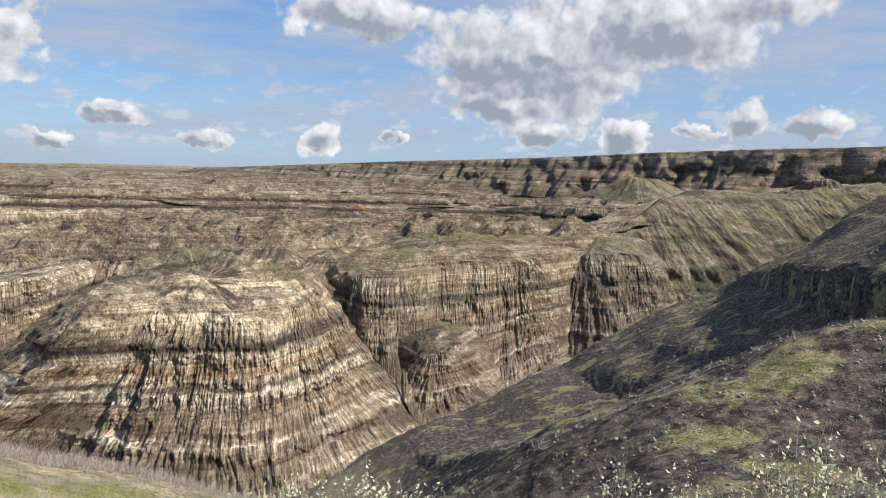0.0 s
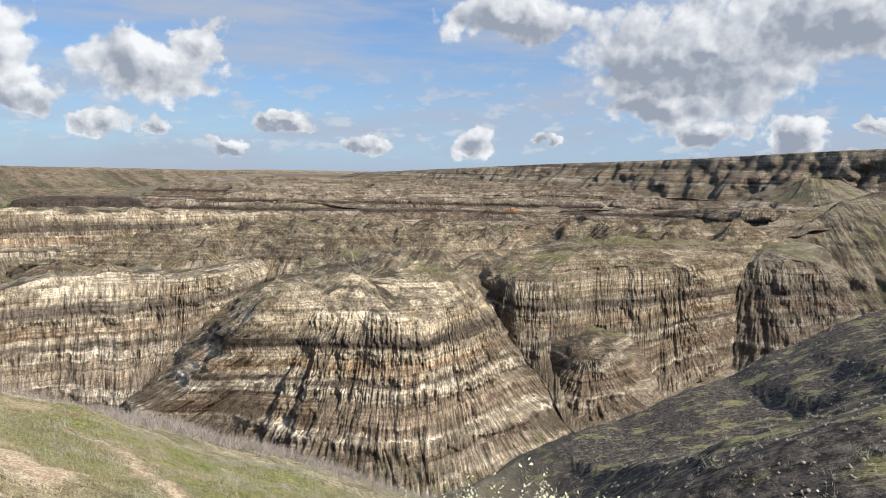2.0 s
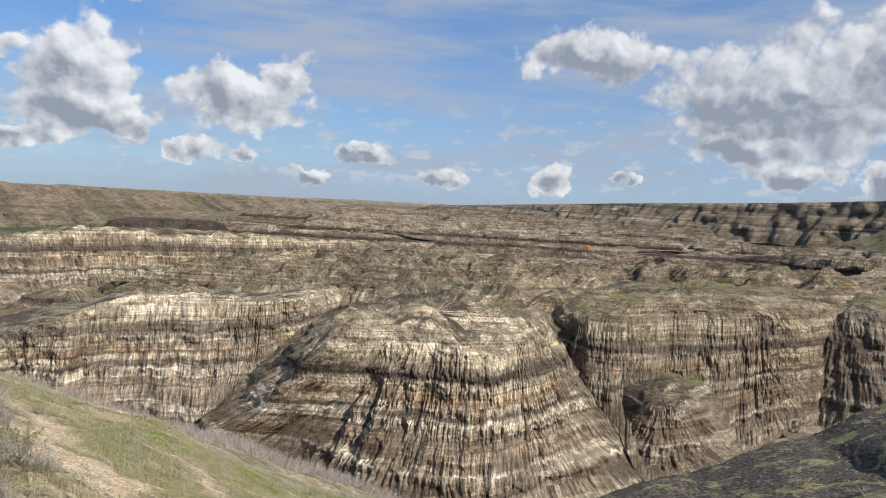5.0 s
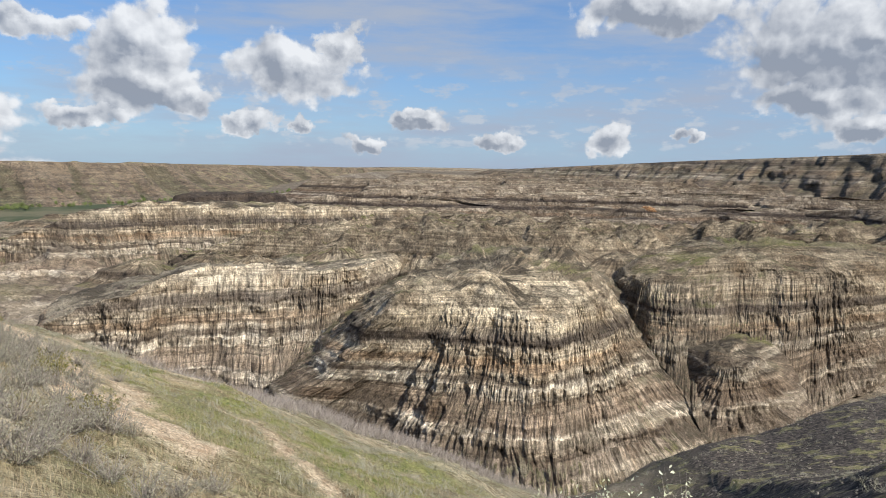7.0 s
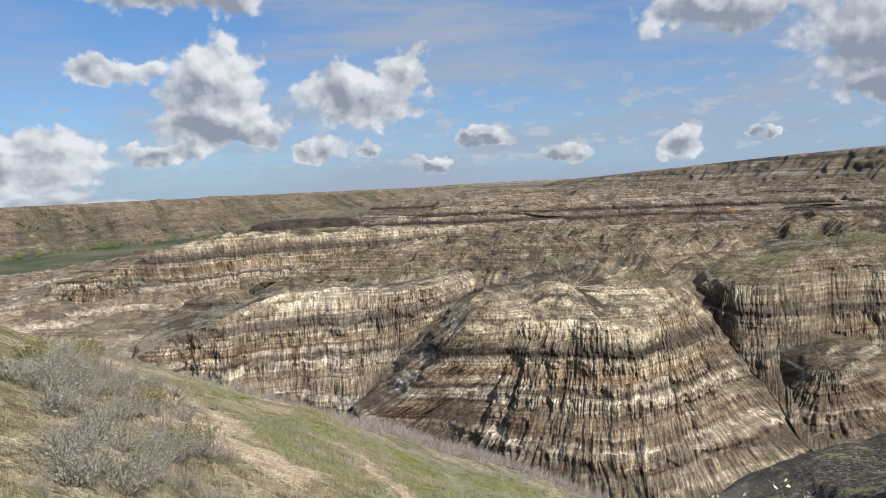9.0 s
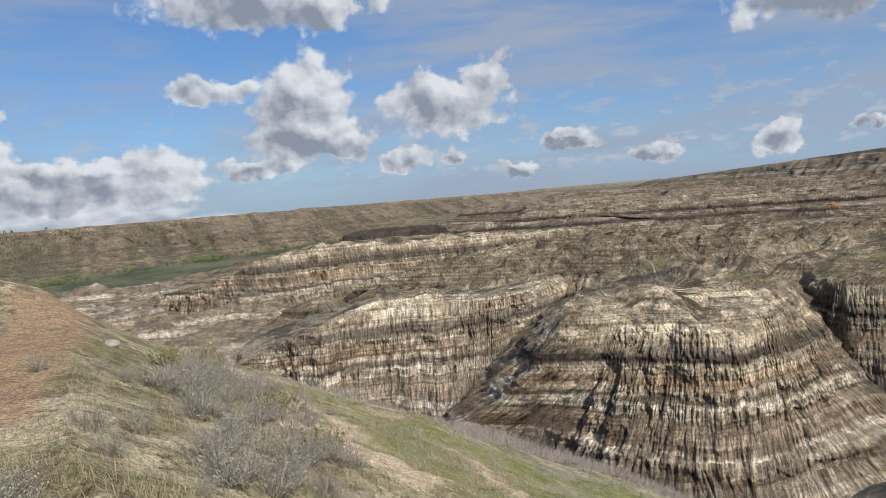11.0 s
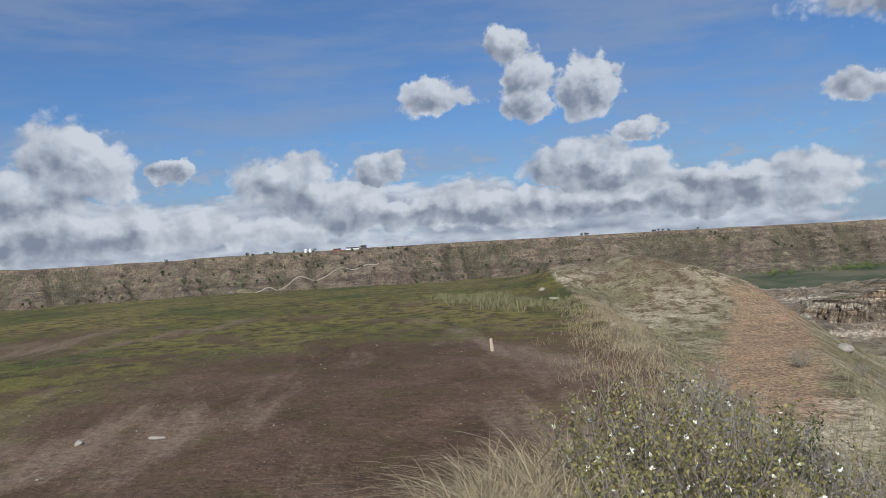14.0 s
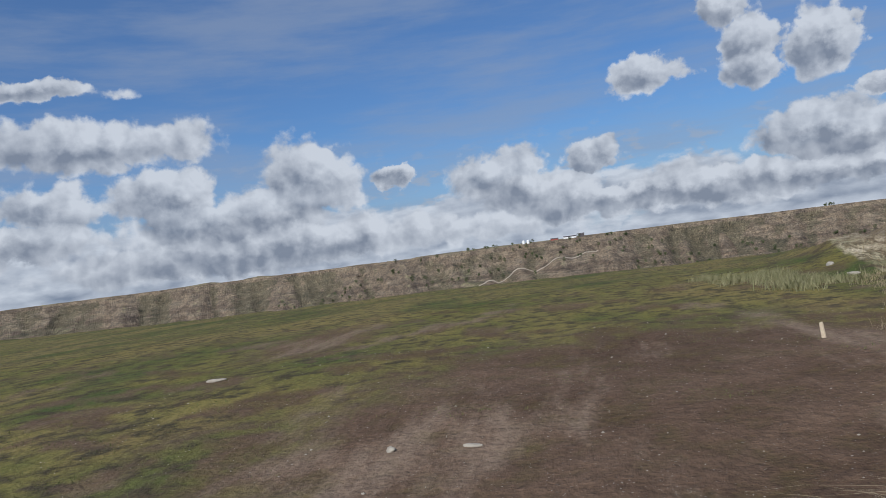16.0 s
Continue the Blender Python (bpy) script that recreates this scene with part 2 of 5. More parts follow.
def scaled(nt, vec, x, y, z):
    n = node(nt, "VectorMath", operation="MULTIPLY")
    wire(nt, vec, n.inputs[0])
    n.inputs[1].default_value = (x, y, z)
    return n.outputs[0]


def bump(nt, bsdf, height, strength, dist):
    n = node(nt, "Bump")
    n.inputs["Strength"].default_value, n.inputs["Distance"].default_value = strength, dist
    wire(nt, height, n.inputs["Height"])
    wire(nt, n.outputs[0], bsdf.inputs["Normal"])


# the beds of the badlands, as (height, colour), top to bottom
BEDS = [
    (-9.0, (0.33, 0.265, 0.17)), (-11.6, (0.4, 0.325, 0.215)), (-12.6, (0.46, 0.38, 0.255)), (-13.6, (0.4, 0.32, 0.205)), (-14.2, (0.2, 0.165, 0.12)),
    (-14.5, (0.062, 0.05, 0.044)), (-15.1, (0.07, 0.056, 0.048)), (-15.35, (0.34, 0.28, 0.195)), (-16.2, (0.37, 0.3, 0.2)), (-16.5, (0.3, 0.2, 0.11)),
    (-17.2, (0.29, 0.205, 0.125)), (-17.45, (0.4, 0.335, 0.235)), (-17.8, (0.33, 0.27, 0.19)), (-17.95, (0.09, 0.07, 0.055)), (-18.2, (0.1, 0.08, 0.06)), (-18.35, (0.44, 0.38, 0.285)),
    (-19.3, (0.42, 0.36, 0.265)), (-19.45, (0.1, 0.075, 0.055)), (-19.7, (0.3, 0.225, 0.15)), (-20.6, (0.23, 0.165, 0.11)), (-21.4, (0.2, 0.145, 0.1)), (-21.6, (0.5, 0.42, 0.31)),
    (-22.4, (0.46, 0.385, 0.28)), (-22.6, (0.15, 0.115, 0.085)), (-23.8, (0.2, 0.155, 0.115)), (-24.1, (0.4, 0.33, 0.24)), (-25.2, (0.26, 0.21, 0.155)), (-27.0, (0.15, 0.12, 0.09)),
]


def strata(name, top=0.0, stretch=1.0, detail=1.0, grass=0.5, tint=(1, 1, 1), dull=0.0, finish=None, cover=1.0, flat_from=0.78, flat_to=0.92, brush=0.0, streaky=1.0, prairie=0.0, soften=0.14):
    """Banded mudstone. top: height added to the beds; stretch: thickness of the beds; grass: how much of the flats is overgrown."""
    mat, nt, bsdf = material(name)
    geo = node(nt, "NewGeometry")
    place = geo.outputs["Position"]
    pos = node(nt, "VectorMath", operation="MULTIPLY_ADD")
    wire(nt, place, pos.inputs[0])
    pos.inputs[1].default_value, pos.inputs[2].default_value = (0.5, 0.5, 0.5), (0.0, 0.0, 0.5 * EYE)
    pos = pos.outputs[0]
    sep = node(nt, "SeparateXYZ")
    wire(nt, pos, sep.inputs[0])
    warp = noise_tex(nt, scaled(nt, pos, 0.05 / stretch, 0.05 / stretch, 0.02), 1.0, 3)
    warp2 = noise_tex(nt, scaled(nt, pos, 0.9 / stretch, 0.9 / stretch, 0.1 / stretch), 1.0, 4)
    z = maths(nt, "ADD", sep.outputs[2], maths(nt, "MULTIPLY", maths(nt, "SUBTRACT", warp, 0.5), 1.2 * stretch))
    warp3 = noise_tex(nt, scaled(nt, pos, 0.22 / stretch, 0.22 / stretch, 0.3 / stretch), 1.0, 3)
    z = maths(nt, "ADD", z, maths(nt, "MULTIPLY", maths(nt, "SUBTRACT", warp3, 0.5), 0.9 * stretch))
    z = maths(nt, "ADD", z, maths(nt, "MULTIPLY", maths(nt, "SUBTRACT", warp2, 0.5), 0.6 * stretch))
    lo, hi = -27.0, -9.0
    f = remap(nt, z, (lo + 18) * stretch + top - 18, (hi + 18) * stretch + top - 18)
    beds = ramp(nt, f, [((h - lo) / (hi - lo), tuple(lerp(0.76 * v + 0.24 * sum(c) / 3, m, soften) for v, m in zip(c, (0.27, 0.215, 0.15)))) for h, c in reversed(BEDS)])
    lamina = noise_tex(nt, scaled(nt, pos, 0.04 / stretch, 0.04 / stretch, 3.2 / stretch), 1.0, 3, 0.7)
    beds = mix(nt, 1.0, beds, mix(nt, remap(nt, lamina, 0.36, 0.64), (0.62, 0.6, 0.58), (1.6, 1.6, 1.56)), "MULTIPLY")
    wall = attribute(nt, "wall")
    # runnels: lit ribs and shaded cuts down the face, put into the colour
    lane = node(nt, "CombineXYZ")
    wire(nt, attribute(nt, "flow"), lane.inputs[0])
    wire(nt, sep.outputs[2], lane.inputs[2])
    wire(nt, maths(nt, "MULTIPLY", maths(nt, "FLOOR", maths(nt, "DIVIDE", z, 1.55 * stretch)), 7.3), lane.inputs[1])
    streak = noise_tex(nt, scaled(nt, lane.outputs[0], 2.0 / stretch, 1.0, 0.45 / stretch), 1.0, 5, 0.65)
    cut_shade = noise_tex(nt, scaled(nt, lane.outputs[0], 1.7 / stretch, 1.0, 0.3 / stretch), 1.0, 3, 0.6)
    cut_shade = maths(nt, "MULTIPLY", wall, remap(nt, maths(nt, "ABSOLUTE", maths(nt, "SUBTRACT", cut_shade, 0.5)), 0.008, 0.035, 0.36 * streaky, 0.0))
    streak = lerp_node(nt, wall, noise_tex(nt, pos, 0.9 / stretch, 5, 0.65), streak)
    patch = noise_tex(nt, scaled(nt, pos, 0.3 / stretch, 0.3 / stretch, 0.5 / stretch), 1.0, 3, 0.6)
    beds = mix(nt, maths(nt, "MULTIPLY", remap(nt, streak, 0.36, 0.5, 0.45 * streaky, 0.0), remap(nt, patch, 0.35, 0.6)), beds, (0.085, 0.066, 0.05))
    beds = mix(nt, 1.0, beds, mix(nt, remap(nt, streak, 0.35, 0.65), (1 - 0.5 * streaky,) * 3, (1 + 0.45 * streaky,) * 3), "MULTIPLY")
    # shadow lines between the flutes, painted as dark colour
    beds = mix(nt, maths(nt, "MULTIPLY", cut_shade, remap(nt, patch, 0.3, 0.55, 0.35, 1.0)), beds, (0.07, 0.054, 0.042))
    wash = noise_tex(nt, scaled(nt, lane.outputs[0], 0.3 / stretch, 1.0, 0.2 / stretch), 1.0, 5, 0.7)
    wash = lerp_node(nt, wall, noise_tex(nt, pos, 0.2 / stretch, 5, 0.65), wash)
    beds = mix(nt, 1.0, beds, mix(nt, remap(nt, wash, 0.36, 0.64), (0.55, 0.5, 0.45), (1.3, 1.32, 1.32)), "MULTIPLY")
    blot = noise_tex(nt, scaled(nt, pos, 0.16 / stretch, 0.16 / stretch, 0.25 / stretch), 1.0, 6, 0.65)
    beds = mix(nt, remap(nt, blot, 0.52, 0.6, 0.0, 0.68), beds, mix(nt, patch, (0.07, 0.055, 0.042), (0.2, 0.155, 0.105)))
    if dull:
        beds = mix(nt, dull, beds, mix(nt, remap(nt, patch, 0.35, 0.65), (0.055, 0.045, 0.038), (0.15, 0.115, 0.08)))
    # flats: dry soil, thin grass
    nsep = node(nt, "SeparateXYZ")
    wire(nt, geo.outputs["Normal"], nsep.inputs[0])
    flat_noise = noise_tex(nt, scaled(nt, pos, 0.3 / stretch, 0.3 / stretch, 0.2 / stretch), 1.0, 7, 0.7)
    flat = remap(nt, maths(nt, "ADD", nsep.outputs[2], maths(nt, "MULTIPLY", maths(nt, "SUBTRACT", flat_noise, 0.5), 0.45)), flat_from, flat_to)
    soil = mix(nt, remap(nt, maths(nt, "MULTIPLY_ADD", flat_noise, 0.4, maths(nt, "MULTIPLY", blot, 0.6)), 0.45, 0.55), (0.28, 0.235, 0.165), (0.085, 0.07, 0.05))
    green = mix(nt, remap(nt, blot, 0.35, 0.65), (0.13, 0.13, 0.052), (0.21, 0.19, 0.09))
    soil = mix(nt, remap(nt, noise_tex(nt, scaled(nt, pos, 0.07 / stretch, 0.07 / stretch, 0.0), 1.0, 6, 0.65), 0.62 - 0.25 * grass, 0.74 - 0.25 * grass), soil, green)
    if prairie:
        soil = mix(nt, prairie, soil, mix(nt, remap(nt, patch, 0.35, 0.65), (0.2, 0.19, 0.09), (0.29, 0.26, 0.15)))
    col = mix(nt, maths(nt, "MULTIPLY", flat, cover), beds, soil)
    if brush:
        thick = maths(nt, "ADD", maths(nt, "MULTIPLY", attribute(nt, "gully"), wall), maths(nt, "ADD", maths(nt, "MULTIPLY", maths(nt, "SUBTRACT", wash, 0.5), 0.6), maths(nt, "MULTIPLY", maths(nt, "SUBTRACT", blot, 0.5), 1.3)))
        col = mix(nt, remap(nt, thick, 0.62, 0.76, 0.0, brush), col, mix(nt, remap(nt, flat_noise, 0.35, 0.65), (0.03, 0.034, 0.02), (0.085, 0.085, 0.05)))
    fine = noise_tex(nt, scaled(nt, pos, 5.0 * detail / stretch, 5.0 * detail / stretch, 2.5 * detail / stretch), 1.0, 6, 0.75)
    if streaky > 0.3:
        fine = lerp_node(nt, wall, fine, maths(nt, "MULTIPLY_ADD", fine, 0.5, maths(nt, "MULTIPLY", noise_tex(nt, scaled(nt, lane.outputs[0], 5.0 * detail / stretch, 1.0, 1.1 * detail / stretch), 1.0, 4, 0.65), 0.5)))
    col = mix(nt, 1.0, col, mix(nt, remap(nt, fine, 0.38, 0.62), tuple(0.45 * t for t in tint), tuple(1.65 * t for t in tint)), "MULTIPLY")
    speck = noise_tex(nt, scaled(nt, pos, 13.0 * detail / stretch, 13.0 * detail / stretch, 7.0 * detail / stretch), 1.0, 3, 0.7)
    col = mix(nt, 1.0, col, mix(nt, remap(nt, speck, 0.38, 0.62), (0.66, 0.66, 0.66), (1.36, 1.36, 1.36)), "MULTIPLY")
    height = maths(nt, "MULTIPLY_ADD", streak, 1.3, maths(nt, "MULTIPLY", maths(nt, "ADD", fine, maths(nt, "MULTIPLY", speck, 0.4)), 0.7))
    if finish:
        col, height = finish(nt, place, col, height)
    wire(nt, col, bsdf.inputs["Base Color"])
    bsdf.inputs["Roughness"].default_value = 0.95
    bsdf.inputs["Specular IOR Level"].default_value = 0.15
    bump(nt, bsdf, height, 1.0, 0.16 if finish else 0.7 * stretch)
    return mat


def attribute(nt, name):
    return node(nt, "Attribute", attribute_name=name).outputs["Fac"]


def hill_finish(nt, pos, col, height):
    """Grass, earth and path over the beds, where the ground's masks say so."""
    n1 = noise_tex(nt, pos, 0.35, 6, 0.65)
    n2 = noise_tex(nt, pos, 2.3, 6, 0.7)
    n3 = noise_tex(nt, pos, 14.0, 5, 0.75)
    turf = mix(nt, remap(nt, n1, 0.42, 0.58), (0.46, 0.39, 0.265), (0.21, 0.195, 0.1))
    turf = mix(nt, remap(nt, n2, 0.47, 0.58), turf, (0.14, 0.11, 0.062))
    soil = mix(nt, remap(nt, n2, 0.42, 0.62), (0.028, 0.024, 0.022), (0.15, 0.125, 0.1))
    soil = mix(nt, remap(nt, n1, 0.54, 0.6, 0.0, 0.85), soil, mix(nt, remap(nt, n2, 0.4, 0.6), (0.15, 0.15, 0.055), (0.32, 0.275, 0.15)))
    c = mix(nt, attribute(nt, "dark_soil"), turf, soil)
    c = mix(nt, attribute(nt, "moss"), c, mix(nt, remap(nt, n2, 0.35, 0.65), (0.1, 0.125, 0.032), (0.3, 0.28, 0.115)))
    scar = mix(nt, remap(nt, n2, 0.35, 0.65), (0.62, 0.5, 0.35), (0.42, 0.3, 0.19))
    c = mix(nt, maths(nt, "MULTIPLY", attribute(nt, "scar"), 0.92), c, scar)
    lawn = mix(nt, remap(nt, n1, 0.4, 0.6), (0.15, 0.128, 0.036), (0.062, 0.085, 0.02))
    n0 = noise_tex(nt, scaled(nt, pos, 0.1, 0.22, 0.1), 1.0, 4, 0.6)
    lawn = mix(nt, remap(nt, n0, 0.42, 0.6), lawn, mix(nt, n1, (0.24, 0.21, 0.055), (0.12, 0.075, 0.042)))
    lawn = mix(nt, remap(nt, n2, 0.47, 0.6), lawn, (0.055, 0.045, 0.024))
    c = mix(nt, attribute(nt, "lawn"), c, lawn)
    dirt = mix(nt, remap(nt, maths(nt, "MULTIPLY_ADD", n2, 0.35, maths(nt, "MULTIPLY", n1, 0.65)), 0.4, 0.6), (0.07, 0.042, 0.025), (0.14, 0.09, 0.058))
    grit = remap(nt, noise_tex(nt, pos, 38.0, 2, 0.5), 0.68, 0.72)
    dirt = mix(nt, maths(nt, "MULTIPLY", grit, 0.7), dirt, (0.3, 0.27, 0.22))
    worn = noise_tex(nt, scaled(nt, pos, 0.12, 0.5, 0.3), 1.0, 6, 0.7)
    dirt = mix(nt, remap(nt, worn, 0.52, 0.62, 0.0, 0.8), dirt, (0.215, 0.155, 0.108))
    bare = maths(nt, "MULTIPLY", attribute(nt, "bare"), remap(nt, n2, 0.3, 0.5, 0.75, 1.0))
    c = mix(nt, bare, c, dirt)
    clay = mix(nt, remap(nt, n2, 0.36, 0.62), (0.4, 0.255, 0.145), (0.27, 0.185, 0.115))
    c = mix(nt, attribute(nt, "path"), c, clay)
    n3 = lerp_node(nt, maths(nt, "MAXIMUM", attribute(nt, "lawn"), attribute(nt, "bare")), n3, maths(nt, "MULTIPLY_ADD", n3, 0.45, 0.275))
    c = mix(nt, 1.0, c, mix(nt, remap(nt, n3, 0.36, 0.64), (0.4, 0.4, 0.4), (1.6, 1.6, 1.6)), "MULTIPLY")
    col = mix(nt, attribute(nt, "hill"), col, c)
    field = mix(nt, remap(nt, noise_tex(nt, pos, 0.012, 5, 0.6), 0.42, 0.58), (0.13, 0.12, 0.075), (0.06, 0.075, 0.04))
    col = mix(nt, attribute(nt, "field"), col, field)
    near = maths(nt, "MULTIPLY", maths(nt, "ADD", n2, maths(nt, "MULTIPLY", n3, 0.35)), 0.5)
    return col, lerp_node(nt, attribute(nt, "hill"), height, maths(nt, "MULTIPLY", near, 1.2))


def lerp_node(nt, f, a, b):
    n = node(nt, "Mix", data_type="FLOAT")
    for i, v in ((0, f), (2, a), (3, b)):
        wire(nt, v, n.inputs[i])
    return n.outputs[0]


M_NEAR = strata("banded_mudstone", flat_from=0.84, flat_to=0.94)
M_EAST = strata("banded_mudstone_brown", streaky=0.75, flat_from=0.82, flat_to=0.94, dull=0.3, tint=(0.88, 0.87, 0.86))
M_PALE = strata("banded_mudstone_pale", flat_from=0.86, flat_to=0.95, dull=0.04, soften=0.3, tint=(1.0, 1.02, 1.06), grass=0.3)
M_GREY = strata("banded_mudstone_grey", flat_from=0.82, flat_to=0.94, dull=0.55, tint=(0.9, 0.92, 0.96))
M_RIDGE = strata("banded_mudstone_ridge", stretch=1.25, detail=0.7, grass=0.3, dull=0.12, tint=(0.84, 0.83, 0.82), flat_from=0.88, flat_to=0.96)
M_GRASSY = strata("grassy_knoll", grass=1.6, dull=0.4, flat_from=0.7, flat_to=0.85)
M_OCHRE = strata("ochre_cone", detail=0.6, dull=0.2, tint=(1.2, 0.85, 0.6), cover=0.3)
M_MID = strata("banded_mudstone_thick", top=0.0, stretch=1.15, detail=0.6, grass=0.3, cover=0.55, dull=0.36, tint=(0.72, 0.71, 0.74), soften=0.0, flat_from=0.89, flat_to=0.96)
M_BENCH = strata("bench_mudstone", flat_from=0.84, flat_to=0.94, dull=0.4, tint=(0.86, 0.85, 0.84), grass=0.6)
M_DARK = strata("dark_shale", top=4.0, stretch=1.3, detail=0.7, grass=0.5, dull=0.75, cover=0.75, brush=0.5)
# mudstone with a cloud's shadow put into its colour
M_CLOUD_SHADED = strata("cloud_shaded_mudstone", top=4.0, stretch=1.3, detail=0.7, grass=0.0, dull=0.96, cover=0.2, tint=(0.5, 0.5, 0.54))
M_FAR = strata("plateau_slope", top=16.0, stretch=2.4, detail=0.6, grass=0.55, dull=0.55, tint=(0.9, 0.9, 0.9), streaky=0.15, prairie=0.85, flat_from=1.0, flat_to=1.06, brush=0.3)
M_WEST = strata("valley_side", top=-24.0, stretch=3.2, detail=0.4, grass=0.35, dull=0.82, tint=(1.12, 1.1, 1.08), streaky=0.12, soften=0.3, prairie=0.9, flat_from=0.97, flat_to=1.05, brush=0.5)
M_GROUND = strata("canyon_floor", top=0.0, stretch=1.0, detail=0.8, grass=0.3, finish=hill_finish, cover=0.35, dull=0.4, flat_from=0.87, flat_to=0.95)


# ---- the ground ----
def along(x, y, line):
    """For each place: the distance to a line of (x, y, z) points, its height there, and the side (+ is to the left of its way)."""
    best, height, side = None, None, None
    for (x0, y0, z0), (x1, y1, z1) in zip(line, line[1:]):
        dx, dy = x1 - x0, y1 - y0
        f = np.clip(((x - x0) * dx + (y - y0) * dy) / (dx * dx + dy * dy), 0, 1)
        ex, ey = x - x0 - f * dx, y - y0 - f * dy
        d = np.hypot(ex, ey)
        s = np.sign(dx * ey - dy * ex)
        if best is None:
            best, height, side = d, lerp(z0, z1, f), s
        else:
            near = d < best
            best, height, side = np.where(near, d, best), np.where(near, lerp(z0, z1, f), height), np.where(near, s, side)
    return best, height, side


def spur(x, y, line, left, right, crown=2.0):
    """A rounded ridge along a line, with the slopes of its two sides."""
    d, z, s = along(x, y, line)
    return z - np.where(s > 0, left, right) * (np.sqrt(d * d + crown * crown) - crown)


def terrace(h, step):
    k = np.floor(h / step)
    f = h / step - k
    return (k + smooth(0.35, 0.75, f)) * step


# the edge of the hill that the path follows, from east to west and on to the south
CREST = [(120, -70, 2), (60, -20, 1.5), (30, -6, 0.2), (8, 0.4, -0.3), (0, 1.1, -0.15), (-5, 2.2, -0.6), (-9.5, 4.0, -1.05), (-13.5, 6.2, -1.1), (-18, 8.6, -1.15), (-24, 11.4, -1.25), (-30, 13.5, -1.5), (-35, 12, -1.6),
         (-38, 4, -1.0), (-40, -8, -1.0), (-38, -22, -1.4), (-46, -60, -2), (-60, -140, -2), (-200, -900, -4)]
BANK = [(-3, -0.6, -0.1), (-6.5, 0.4, -0.2), (-10, 1.4, -0.3), (-13.5, 2.6, -0.32), (-18, 3.8, -0.35), (-24, 5.0, -0.35), (-30, 6.0, -0.3)]
PATH = [(-12.4, 4.2, 0), (-14.8, 5.6, 0), (-17.2, 7.1, 0), (-20.5, 9.2, 0), (-24.5, 11.6, 0)]
SPUR_WEST = [(-33, 10, -1.2), (-29.5, 13.5, -1.8), (-27.6, 18, -4.7), (-27.4, 24.4, -8.1), (-25.5, 29, -11.4), (-23, 33.3, -13.9), (-20, 37.5, -16.3), (-17.8, 41, -18.4), (-14, 46, -22)]
RISE_EAST = [(44, 55, 6), (33.4, 54.6, 0.6), (30.4, 54, -1.0), (22.9, 55.5, -6.2), (18.5, 55, -8.2), (14, 54.2, -10.2), (9.7, 53.1, -12.7), (3.2, 49.9, -15), (-2.6, 47, -16.6), (-8, 43, -19.5)]
RIB_EAST = [(24, 16, 1.5), (13.8, 22, -2.4), (13.3, 24.7, -3.6), (12.4, 29.5, -5.9), (10.2, 33.5, -8.5), (6.8, 36.4, -11), (3, 40, -15.5), (-1, 44, -20)]


